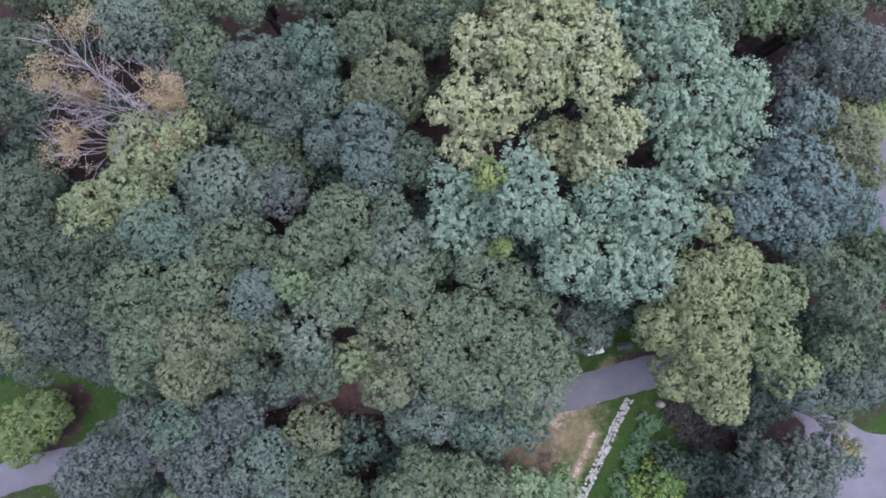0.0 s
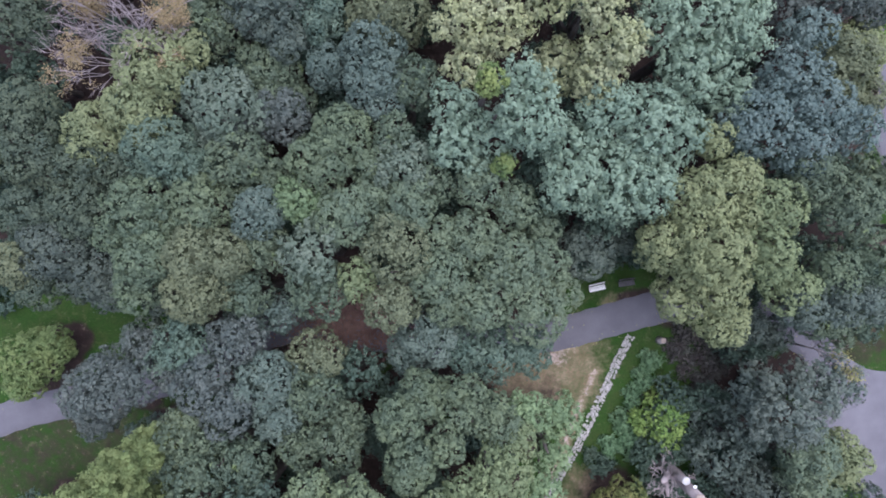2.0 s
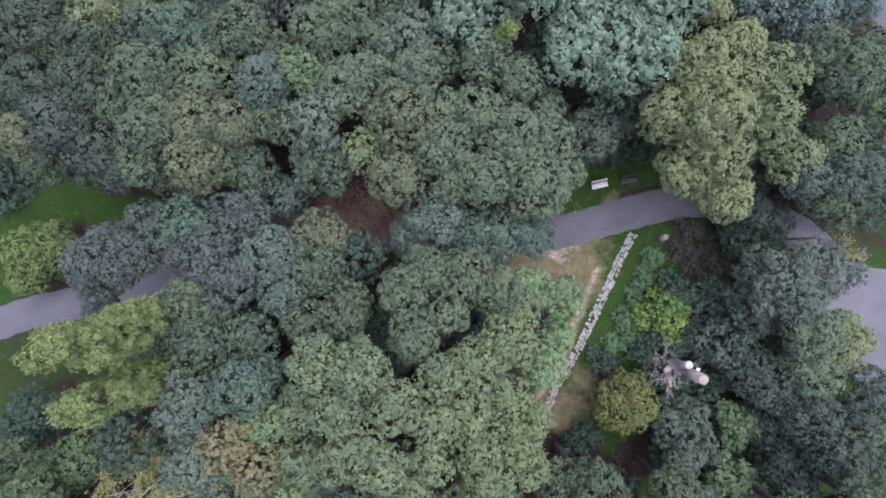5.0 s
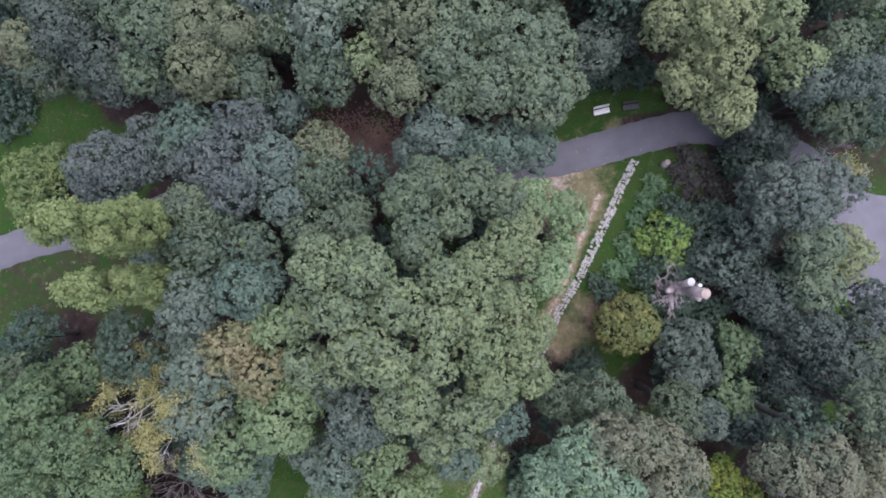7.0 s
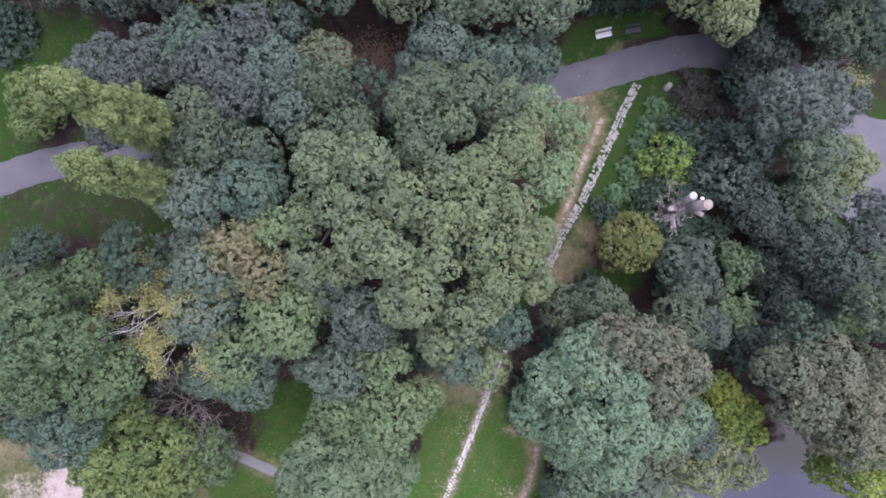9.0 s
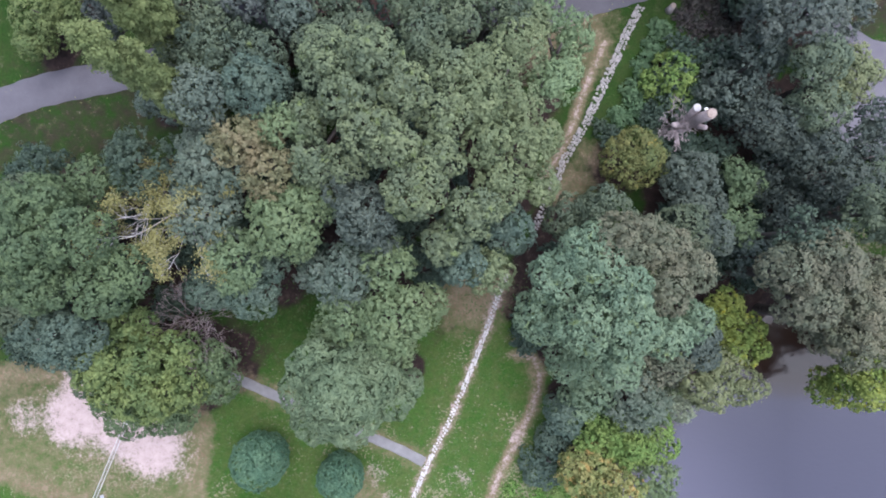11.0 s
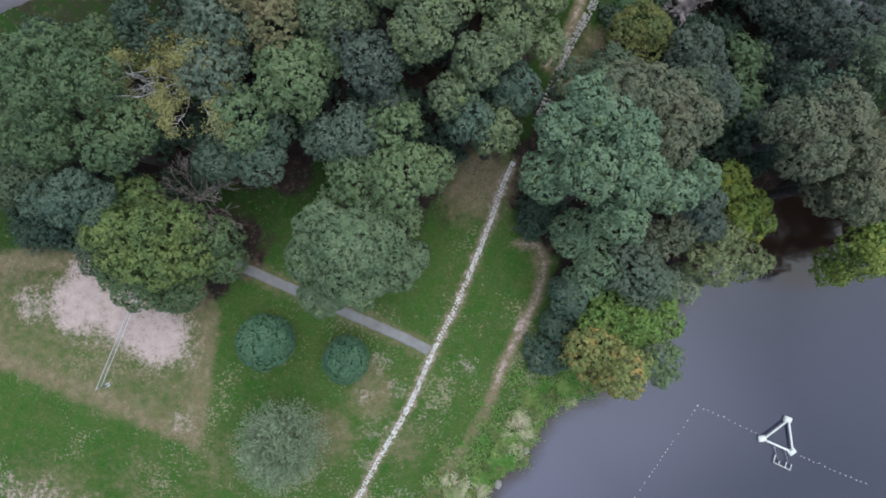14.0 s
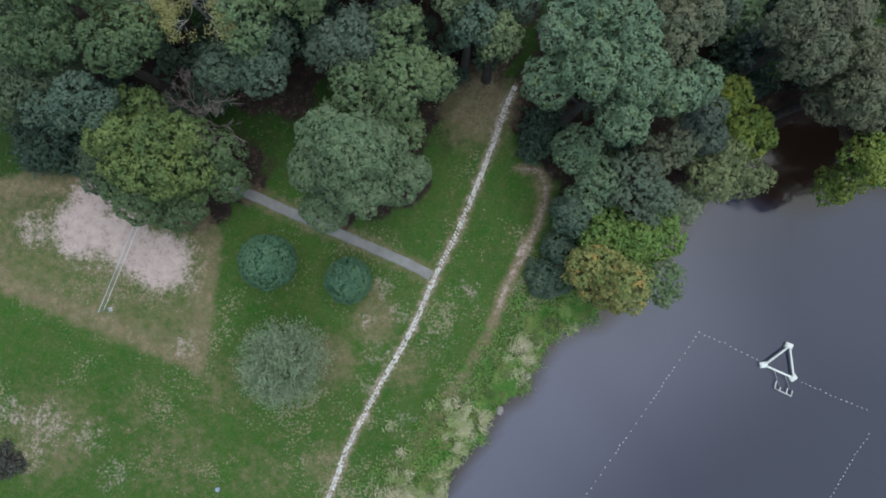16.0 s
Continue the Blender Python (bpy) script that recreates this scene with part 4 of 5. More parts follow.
tree("gd", (-35.2, -3.7, 2.8, 15.5))
tree("gd", (-31, -3.7, 2.8, 15.5))
tree("g2", (-25.1, -3.4, 2.9, 17.5), (-28, -5.4, 2.1, 14.8))
tree("g2", (-20.8, -3, 3, 15.7), (-23.3, -4.9, 2.3, 14.8))
tree("b", (-15.4, -3.7, 2.6, 16.7))
tree("m", (-12.3, -2.5, 1.9, 16), (-10.9, -3.7, 1.8, 14.1))
tree("gl", (-8.2, -3.9, 2.9, 16.9), (-6.1, -5.5, 2.1, 13.6))
tree("gl", (-3.1, -3, 2.5, 16.3), (-6, -2.3, 2.1, 14.6))
tree("b2d", (-33.3, -6.8, 3, 15.7), (-30.9, -8.6, 3.2, 13.5), (-33.2, -4.6, 2.3, 12.9))
tree("go", (-36.4, -8.1, 2.4, 14.7))
tree("g2", (-24.6, -7.2, 2.9, 17.3), (-26.3, -10.3, 2.3, 14.7))
tree("go", (-20.9, -7.2, 2.9, 17.1), (-18.1, -7, 2.5, 16.2), (-20.4, -9.9, 2.4, 13.8))
tree("g", (-15, -6.6, 2.2, 15.3))
tree("s", (-11.1, -6.8, 2.6, 17.3))
tree("go", (-4, -6.7, 3.1, 17.5), (-4.5, -11.2, 2.7, 15.3))
tree("l2", (-7.4, -9.3, 1.9, 15.5))
tree("gl", (-0.7, -9, 2.7, 15.9), (0.2, -11.5, 2.4, 13.2))
tree("gd", (-35.7, -9.8, 2.3, 13.2), (-33.3, -9.6, 2.4, 10.9))
tree("b2d", (-30.1, -10.6, 2.2, 11.4), (-25.4, -11.0, 2.0, 12.3))
tree("go", (-21, -10.4, 2.8, 16.7))
tree("g", (-17.6, -10.3, 2.7, 13.7))
tree("b", (-15.4, -12.5, 2.3, 10.3), (-18.7, -13.5, 2.4, 8.3))
tree("g", (-10.9, -10.3, 2.9, 14.9), (-11.9, -9.3, 2.1, 14.2))
tree("b", (-1.3, -14.5, 3.2, 12.1), (-3.4, -16.4, 2.5, 9.7))
tree("p", (2.5, 16.3, 2.4, 17.7), (1.4, 11.3, 2.3, 18.4), (4.4, 11.3, 2.5, 18.9), (5.8, 14.1, 2, 20.5), (2, 8.6, 2.1, 16.6), (5.2, 16.5, 1.8, 19.2))
tree("p", (8.1, 15, 2, 20.4), (8, 12.7, 1.8, 19.5), (11.1, 13, 2, 20.1), (11.2, 15.5, 2.1, 20.6), (12.7, 9.4, 2.4, 20.2), (12.3, 6.6, 2.1, 18.2), (9.7, 8.6, 2.3, 15.6), (13.5, 13.9, 1.6, 18.2))
tree("y2", (3.1, 5.3, 1.3, 22.9))
tree("y2", (4.7, 0.1, 1, 16.3))
tree("t", (18.7, 14.8, 2.7, 20.6), (16.6, 16.1, 2.3, 18.8), (20.7, 11.5, 3.3, 20.5), (17.4, 11, 2.7, 19.4), (23.4, 12.7, 2.3, 18.5), (19.5, 7.5, 2.7, 19.6), (22.6, 9.4, 2.3, 19.3), (23.4, 6.1, 2, 16.3))
tree("t", (6.2, 6.3, 1.9, 19.7), (6.4, 3.6, 2.6, 20.6), (3.7, 2.6, 2.6, 16.9), (1.4, 1.9, 2.5, 16.7), (0.6, 4.9, 2, 16.3))
tree("t", (13.1, 4.2, 2.4, 18.7), (16.2, 3.3, 3.1, 19.3), (18.7, 2.7, 2.4, 18))
tree("t", (10.3, 1.6, 2.3, 17.3), (10.8, -0.9, 2.9, 17.5), (14, -1.1, 3.3, 17.9), (16.4, -1.6, 2.4, 18.1))
tree("k", (14.3, -3.5, 2.2, 14.4))
tree("bt", (30, 11.2, 2.4, 16.3))
tree("bt", (28.1, 7.1, 3, 17.9), (24.9, 3.3, 3, 18.6), (29.7, 4.8, 3, 18.2), (28.7, 1.5, 2.5, 17.9), (33.2, 3.2, 2.4, 17), (26.7, 6.5, 2, 15.3))
tree("go", (32.9, 8.9, 2.8, 16.9), (36.3, 6.8, 2.4, 13.5))
tree("y", (40.6, 13.1, 2.5, 9.3))
tree("v", (32.7, 15.8, 3.6, 17.3), (30.5, 14.3, 2.7, 15.3), (36.7, 15, 2.8, 14.7))
tree("o", (21.3, 2.1, 1.9, 17.5), (20.5, -2.9, 3, 18.8), (21, -6.9, 3, 19.8), (23.1, -1.2, 2.3, 18.4), (24, -4.3, 2.2, 17.3))
tree("o", (18.4, -6.4, 2.7, 16.9), (20, -10.7, 2.6, 15.1), (23.9, -12.5, 2.8, 14.5), (22.4, -9.6, 2.6, 17.0), (20.6, -8.8, 2.2, 16.6))
tree("b2d", (28.8, -13.7, 1.9, 9.0), (31.5, -14.7, 1.7, 8.0), (28.7, -15.1, 1.5, 6.0))
tree("l2", (25.3, -7, 2.6, 18.8), (26.3, -3.4, 2.6, 18.5), (28.4, -10, 2.5, 16.3))
tree("g", (29.9, -1.1, 2.6, 17.7), (32.4, -3.4, 2.8, 18.5))
tree("g2", (34.7, -7.3, 2.6, 17.5), (32.4, -8.5, 2.7, 16.9))
tree("b2", (29.7, -11.4, 2.3, 16.1), (32.5, -10.8, 2.3, 16.9), (36.5, -11.2, 2.3, 14.5))
tree("b2", (13.1, -7, 2.8, 11.5), (15.9, -5.7, 2, 10.2))
tree("gl", (3.1, -1.1, 2.6, 15.4), (6, -3, 2.3, 14.7), (-1.1, -0.8, 2.2, 13.6))
tree("gl", (2.2, -6, 2.8, 14.6), (-0.2, -5.5, 2.1, 14.1))
tree("gl", (5.6, -8.3, 3.4, 15.9), (8.4, -7.8, 2.4, 15), (8.8, -4.6, 1.9, 12.1))
tree("gl", (7.5, -12.2, 3, 15.3), (10.1, -10.6, 2.2, 12.2))
tree("gl", (3.1, -11.3, 2.8, 14.8))
tree("bg", (4.4, -16.2, 2.9, 11.6), (7.5, -16, 2.4, 11.2), (1.8, -16, 2.2, 11.2))
tree("ys", (-42.2, -17.9, 3.3, 5.0), (-40.2, -16.5, 2.2, 4.0), (-43.3, -20.5, 2.3, 3.8))
tree("v", (-28.9, -18.6, 3.2, 16.4), (-26.6, -18.1, 2.3, 15.4), (-31.1, -20.2, 2.3, 12.5), (-26.9, -15.6, 2.1, 12.5), (-32.5, -22.8, 1.9, 9.5), (-23.9, -17.8, 1.9, 13.0), (-29.3, -17.1, 2.1, 13.0))
tree("b2", (-27.8, -14.8, 2.3, 10.8))
tree("bg", (-22.6, -15.2, 2.9, 14.1), (-24.5, -16.4, 1.9, 13.3), (-24.0, -13.8, 1.9, 10.0))
tree("v", (-18.1, -14.7, 2.7, 14.2), (-20.2, -18.1, 2.7, 16.2), (-18.4, -20.2, 2.5, 15.9))
tree("b", (-15.5, -18, 2.9, 15), (-14.6, -21.3, 2.3, 14.2))
tree("go", (-11.6, -16.4, 2.8, 12.3))
tree("g", (-11.5, -19.4, 2.7, 14.2), (-9, -21.8, 2.2, 12.1))
tree("k", (-8.3, -18.2, 2.4, 9.8))
tree("g", (-9.2, -23.8, 2.7, 14.2), (-12.5, -24, 2.3, 13.7))
tree("g", (-21.6, -22.3, 2.8, 16.4), (-24.1, -24.8, 2.1, 14.3))
tree("l", (-10.6, -26.9, 2.8, 19.5), (-8.7, -29.8, 2.6, 20.1), (-7, -26.8, 2.7, 20.3), (-11.9, -34.8, 2.3, 17.3), (-12.6, -30.8, 2.2, 16.2))
tree("l", (-6.9, -32.7, 2.5, 20.6), (-4.3, -29.4, 2.5, 20.4), (-5.1, -33.9, 2.3, 21), (-3.5, -37.1, 2.7, 20.7), (-9, -34.6, 2, 17.7))
tree("l", (1, -38.7, 2.5, 18.1), (-1.8, -34.5, 2.3, 18.7), (-1.3, -31.3, 2.3, 19.1), (-1.3, -41.1, 2.3, 16.2), (-0.9, -27.7, 2.1, 18.6))
tree("l2", (1.9, -27, 2.6, 17.3), (4.8, -25.1, 2.7, 16.8), (1.3, -30.4, 2.2, 18.8), (4.8, -30.1, 2.5, 16.4), (6.2, -22.8, 1.8, 15.1))
tree("l3", (8.1, -27.4, 2.4, 14.7), (7.4, -20.8, 2.1, 13.5), (10.4, -22, 2.3, 11.1), (9.8, -25.3, 2, 11.6))
tree("l2", (2.3, -33.2, 2.4, 18.4), (5.6, -33.4, 2.2, 17.1), (3.3, -36.2, 2.5, 17.2), (7.4, -32, 1.8, 14.1), (7.1, -36.3, 1.9, 14.2))
tree("bg", (4.5, -40, 2.5, 13.9))
tree("g2", (-2.8, -24.7, 2.5, 16.9), (-3.8, -21.4, 2.6, 15.7), (-1.9, -19.4, 2.6, 14.5))
tree("g2", (1.5, -19.9, 2.7, 15.3), (4.4, -21.3, 2.6, 15.2), (0, -22.8, 2, 16.1))
tree("k", (-27.7, -34.2, 3.1, 14), (-31, -33.4, 2.1, 9.3))
tree("k", (-41.2, -34.5, 3, 7))
tree("gk", (-34.4, -38.3, 2.8, 17.4), (-30.4, -40.7, 2.7, 18.6), (-34.6, -42, 2.7, 18.4), (-37.8, -38.6, 2.5, 15.6))
tree("gk", (-28.6, -43.8, 2.8, 15.3), (-34.8, -44.7, 2.8, 16.1), (-30.1, -45.5, 2.6, 16), (-38.6, -44.8, 2.3, 14.5))
tree("gk", (-34.9, -37.3, 2.7, 13.3), (-32.4, -35.9, 2.5, 12.9))
tree("g", (-20.8, -25.6, 2.7, 17), (-17.4, -25.5, 2.8, 14.9), (-19.9, -23.3, 2.3, 14.2))
tree("b", (-20.6, -29.6, 2.7, 18.7), (-22.6, -33, 1.9, 14.3))
tree("bg", (-16.8, -28.8, 2.7, 18), (-15.6, -28, 1.8, 15.2))
tree("r", (-18.1, -33.4, 2, 17.7), (-15.8, -35.3, 2.3, 16.8), (-16.7, -32.6, 2, 16.2))
tree("m", (-14.7, -31.6, 1.9, 16.8))
tree("s", (-20.4, -34.9, 2.6, 17), (-21.6, -33, 1.9, 14.2))
tree("s", (-21.2, -39, 2.7, 15.6), (-22.5, -36.6, 2.1, 14.8))
tree("m", (-19.3, -42.8, 2.7, 14.3))
tree("m", (-14.5, -39.5, 3.1, 16.3), (-12.2, -37.5, 2.1, 14.7), (-16.6, -38, 1.6, 14.1))
tree("b2", (-7.6, -39.2, 2.7, 18.3), (-9.6, -36.7, 2, 16.1), (-6.5, -41.3, 1.9, 14.1))
tree("bg", (-18.8, -45.6, 2.9, 11.4), (-23, -45.4, 2.6, 9.3), (-17.5, -43.3, 2.1, 11.2))
tree("s", (-10, -44, 2.8, 14.3), (-13.1, -43.8, 2, 10.1))
tree("m", (-9.6, -47.8, 2.6, 12.8), (-11.7, -50.2, 2.2, 9.2))
tree("m", (-5.5, -47.9, 3, 15.3), (-3.1, -46.8, 2, 11.6), (-5.8, -51.2, 2.1, 9.1))
tree("m", (-6, -43.3, 2.4, 14.3))
tree("l2", (2.8, -43.7, 2.4, 13.8))
tree("bg", (0.3, -42.8, 2.4, 14.8))
tree("k", (-2.8, -43.2, 2.5, 5.2))
tree("s2", (-10.0, -54.2, 3.7, 15.2), (-10.2, -53.7, 2.7, 16), (-12.6, -52.3, 2.6, 13.1), (-7.7, -52.9, 2.7, 12.2), (-9.7, -56.9, 2.9, 12.9), (-14.2, -54.8, 2.6, 10.5), (-6.5, -55.6, 2.8, 8.8), (-8.8, -51.2, 2.3, 11.5), (-4.8, -54.8, 1.9, 7.1), (-13.7, -58.7, 2.4, 7.2))
tree("y", (22.6, -23.8, 3.2, 4.6), (22.9, -25.9, 2.4, 3.4), (20.9, -24.6, 2.0, 3.0))
tree("a2", (17.6, -32.7, 3.4, 7.8))
tree("b2", (22.9, -34.8, 3.1, 8.1), (24.9, -37.2, 2.2, 6.3))
tree("d", (27.2, -26.6, 3, 8.1), (27.1, -23.2, 2.6, 4.5), (28.4, -23.2, 2.5, 9.7))
tree("b2d", (29.7, -29.7, 3, 9.9))
tree("bk", (29.5, -20.8, 3.1, 14.9), (33.1, -19.2, 2.5, 12.5), (36.7, -19.3, 2.4, 9.5), (29, -19.6, 2.3, 10.4))
tree("gl", (32.2, -24.7, 2.8, 13.3), (33.2, -28.4, 2.8, 11.7))
tree("b2d", (31.9, -34.5, 2.8, 6.6), (31.7, -31.4, 2.4, 8.4))
tree("b2d", (33.7, -32.9, 3, 11.1))
tree("m", (30.5, -35.1, 1.7, 3.8))
tree("m", (27, -39.6, 2.2, 7.9))
tree("b2d", (33.3, -38.4, 3.2, 8.4))
tree("b2d", (35.4, -36, 2.9, 12.5), (38.3, -30.5, 2.7, 11.8), (37.3, -33.2, 2.3, 10.5))
tree("g", (34.5, -38.6, 2.7, 17.1))
tree("g", (13.1, -38.8, 2.9, 13.5), (10.4, -39, 2.6, 11.6))
tree("g", (20.7, -40, 2.7, 11.9))
tree("r2", (13.3, -41.1, 2.7, 18), (18.1, -42.2, 2.7, 16.3), (16.9, -45, 2.5, 17.3), (19.1, -43.6, 2.3, 16.9), (15.4, -41.1, 2.5, 17.6))
tree("t2", (8.2, -44.1, 2.6, 16.9), (11.2, -43.2, 2.6, 17.9), (13.2, -45, 2.5, 18.8), (10.2, -41.7, 2.5, 17.6))
tree("t2", (7.2, -47.7, 2.6, 14.3), (10.2, -47.8, 2.7, 18.3), (13.8, -48.2, 2.7, 18.4), (13.2, -51.3, 2.5, 15.9))
tree("t2", (17.7, -48.9, 2.3, 15.3), (20.4, -47.8, 2.2, 13.8))
tree("t2", (11.2, -52.5, 2.7, 7.4))
tree("r2", (18.7, -53.5, 2.4, 8.1), (20.8, -52.4, 2.3, 8.6))
tree("b2", (23.0, -51.2, 2.6, 9.0), (22.2, -49.6, 2.2, 10.5))
tree("d", (29.5, -42.5, 2.7, 8))
tree("k", (29.6, -40.3, 2.6, 15.8))
tree("b2", (22.9, -40.4, 2.1, 12.2), (22.4, -37.8, 2.1, 8.3))
tree("r2", (28.9, -45.9, 2.9, 17.3), (27.7, -43.2, 2.6, 16.4), (30.8, -43.2, 2.6, 17.7), (30.1, -42.2, 2.5, 17.3))
tree("r2", (34, -46.4, 2.7, 17.6), (33.5, -49.3, 2.7, 16.6), (33, -48.9, 2.4, 12.5))
tree("y2", (-30.7, -49.6, 2.6, 9.9), (-31.7, -52.3, 2.5, 12.7), (-28.6, -52.6, 2.8, 11.2), (-26.7, -51.8, 2.4, 8.7), (-26.8, -55.3, 2.8, 8.2), (-28.8, -55.4, 2.8, 10.9), (-31.4, -55.0, 2.4, 10.8))
tree("gk", (-24.0, -55.4, 2.6, 5.2), (-24.0, -52.8, 2.3, 6.3), (-27.4, -58.0, 2.2, 5.6))
tree("gk", (-31.6, -57.8, 2.6, 8.0), (-29.2, -58.8, 2.3, 5.4), (-34.0, -56.4, 2.2, 7.0))
tree("bg", (-33.5, -49.8, 2.9, 14.4), (-39.4, -49.2, 2.6, 9.5))
tree("t2", (13.8, -55.5, 2.8, 6.5), (12.4, -57.6, 2.2, 4.6))
tree("s", (17.3, -56.1, 3.2, 8.1), (19.6, -57.8, 2.4, 5.6))
tree("w2", (23.5, -57.7, 2.3, 3.7))
tree("y", (14.9, -60.7, 3.1, 4.7))
tree("y", (20.1, -61.1, 3.1, 5.2), (17.6, -61.6, 2.6, 5.6))
tree("bg", (9.8, -65.6, 2.9, 0.1), (10.6, -62.4, 2.2, 1.2))
tree("a", (13.6, -64.5, 3.2, 5.6), (15.9, -66.2, 3.1, 7.4))
tree("m", (20.9, -66, 2.4, 3.8))
tree("yy", (28.5, -50.4, 3.1, 6.8), (26, -47.5, 2.2, 7.6))
tree("o", (25.1, -55, 3, 6.8), (28.6, -55.3, 2.3, 6.7), (26.4, -53.0, 2.4, 6.6))
tree("yy", (38.1, -54.2, 2.9, 10.9), (38.8, -55.8, 2.4, 4.2), (41.6, -53.6, 2.8, 9.6), (44.6, -53.0, 2.8, 9.0), (47.2, -52.4, 2.8, 8.4))
tree("bg", (11.3, -58.9, 2.5, 4.4))
# the wood's edges beyond the walk
# beyond x = 45: unseen trees, added so that the bay reflects dark foliage
plant("g", [(45.4, -46.6, 4.6, 15), (49.0, -48.4, 4.6, 15), (53.0, -46.0, 5.5, 16), (50.0, -38.5, 5.0, 15), (59.0, -48.0, 5.5, 16), (56, -40, 5, 15), (43.4, -4.5, 4.0, 14), (-44.0, 18.0, 4.5, 14), (-44.5, 9.0, 4.5, 14), (-43.5, 1.0, 4.5, 14)], 0.6)
plant("g", [(-36.5, 25.0, 4.5, 14), (-27.0, 25.5, 4.5, 14), (-6.0, 23.4, 4.3, 14), (-1.0, 20.5, 4.2, 15), (20.5, 24.6, 4.4, 15), (10.5, 23.8, 4.2, 15), (29.0, 26.0, 4.0, 14), (38.5, 25.5, 4.4, 13), (2.2, 24.8, 4.0, 14),
    (-30.3, 22.0, 3.4, 16.1), (-10.5, 21.6, 3.3, 17.2), (-15.7, 21.2, 3.3, 17.2), (-20.8, 20.2, 3.3, 17.2), (31.8, 20.1, 3.8, 16.1), (22.8, 19.3, 3.3, 15.2), (37.0, -0.4, 2.9, 15), (34.4, -12.5, 3.5, 12.8)])
plant("g", [(39.1, -36.9, 4.7, 13.0), (-41.0, -39.8, 5.3, 16.0), (-40.2, -45.4, 5.0, 14.0), (-45.3, -45.8, 4.9, 13.0), (-35.7, -54.0, 4.1, 8.5)])
plant("b", [(-25.1, 18.8, 3.7, 17.2), (-29.8, -26.5, 3.2, 7.0)])
plant("m", [(26.8, 20.5, 2.4, 14.9), (28.4, -34.9, 2.3, 7.0)])
plant("o", [(35.7, 10.2, 4.0, 13.8), (35.5, -25.8, 3.2, 12.0)])
plant("t", [(15.3, 19.8, 4.0, 20.0)])
plant("p", [(7.4, 19.6, 4.2, 21.0)])
plant("r2", [(37.3, -46.6, 5.0, 17.5)])
plant("k", [(-48.0, -9.7, 4.2, 4.0), (39.7, -11.5, 4.3, 8.0), (30.3, -15.2, 3.4, 6.0), (8.0, -50.1, 2.7, 3.5), (-45.5, -50.9, 3.6, 5.0), (-43.6, -51.1, 4.1, 5.0)])
# shrubs and low growth
tree("q", (-20.4, -63.9, 2.9, 4.1), (-20.4, -63.9, 2.3, 2.4))
tree("q", (-12.0, -65.8, 2.5, 3.1), (-12.0, -65.8, 2.1, 1.7))
plant("u", [(-50.4, -86.2, 2.3, 1.7), (25.2, -15.6, 1.8, 1.3), (27.4, -16.6, 2.0, 1.4), (25.6, -18.6, 2.0, 1.3), (28.2, -19.2, 1.8, 1.5), (29.5, -16.6, 1.6, 1.3), (24.2, -17.2, 1.4, 1.0), (27.0, -21.0, 1.6, 1.4)])
plant("f", [(21.8, -18.4, 1.4, 1.3), (20.8, -20.6, 1.5, 1.4), (19.8, -22.6, 1.4, 1.2), (18.8, -25.0, 1.5, 1.5), (19.6, -26.8, 1.6, 1.6), (17.6, -27.6, 1.3, 1.2), (20.2, -24.4, 1.2, 1.6), (20.0, -28.6, 1.2, 1.4)])
plant("y2", [(5.0, -76.5, 1.2, 0.9), (3.4, -78.8, 1.1, 0.9), (7.4, -74.0, 1.1, 1.0), (8.6, -72.6, 1.2, 1.2), (7.2, -78.2, 1.2, 0.9), (10.2, -70.6, 1.3, 1.4), (1.6, -82.0, 1.0, 0.9)])
plant("k", [(27.8, -9.4, 2.0, 5.5), (30.8, -10.6, 2.0, 5.0), (26.0, -9.4, 1.8, 5.0), (14.5, -7.2, 1.8, 2.6), (17.2, -7.0, 1.9, 2.6), (20.0, -6.8, 1.9, 2.8), (15.6, -28.6, 1.2, 1.2), (16.8, -29.6, 1.4, 1.6), (15.0, -37.5, 1.8, 2.2), (13.6, -38.5, 1.6, 2.2),
    (20.6, -31.0, 1.6, 3.6), (23.8, -30.6, 1.5, 3.8), (23.6, -27.6, 1.5, 4.0), (20.4, -28.0, 1.5, 3.4), (24.6, -26.0, 1.6, 4.0)])
# undergrowth in the gaps of the wood
wild = random.Random(12)
thicket = []
for row in range(9):
    for column in range(17):
        x, y = -42 + 5 * column + wild.uniform(-1.6, 1.6), -7 + 4.4 * row + wild.uniform(-1.4, 1.4)
        if not (11 < x < 26 and y < -4) and wild.random() < 0.72:
            thicket.append((x, y, wild.uniform(2.1, 3.0), wild.uniform(6.0, 10.5)))
for x0, y0, columns, rows, tall in ((-24, -43, 7, 6, 7.0), (23.5, -44, 4, 6, 4.5), (9.5, -52, 3, 3, 5.0), (-36, -47, 3, 3, 6.0)):
    for row in range(rows):
        for column in range(columns):
            thicket.append((x0 + 4.6 * column + wild.uniform(-1.2, 1.2), y0 + 4.4 * row + wild.uniform(-1.2, 1.2), wild.uniform(1.9, 2.6), tall * wild.uniform(0.6, 1.1)))
plant("k", [p for p in thicket if min(line_distance(p[0], p[1], PATH) - 3.6, line_distance(p[0], p[1], SWALE_UPPER) - 3.0, line_distance(p[0], p[1], SWALE_LOWER) - 3.0, line_distance(p[0], p[1], GRAVEL_PATH) - 4.0, -area_distance(p[0], p[1], POND) - 2.0) > 0], 0.36)
build_ground(STANDS)
build_paving()
silver_tree(-18.3, -74.2, 4.9, 10.6, 61)
poplar(-24.6, -23.7, 31.5, 1.9, 71)
poplar(-24.6, -28.2, 28.4, 1.85, 72)
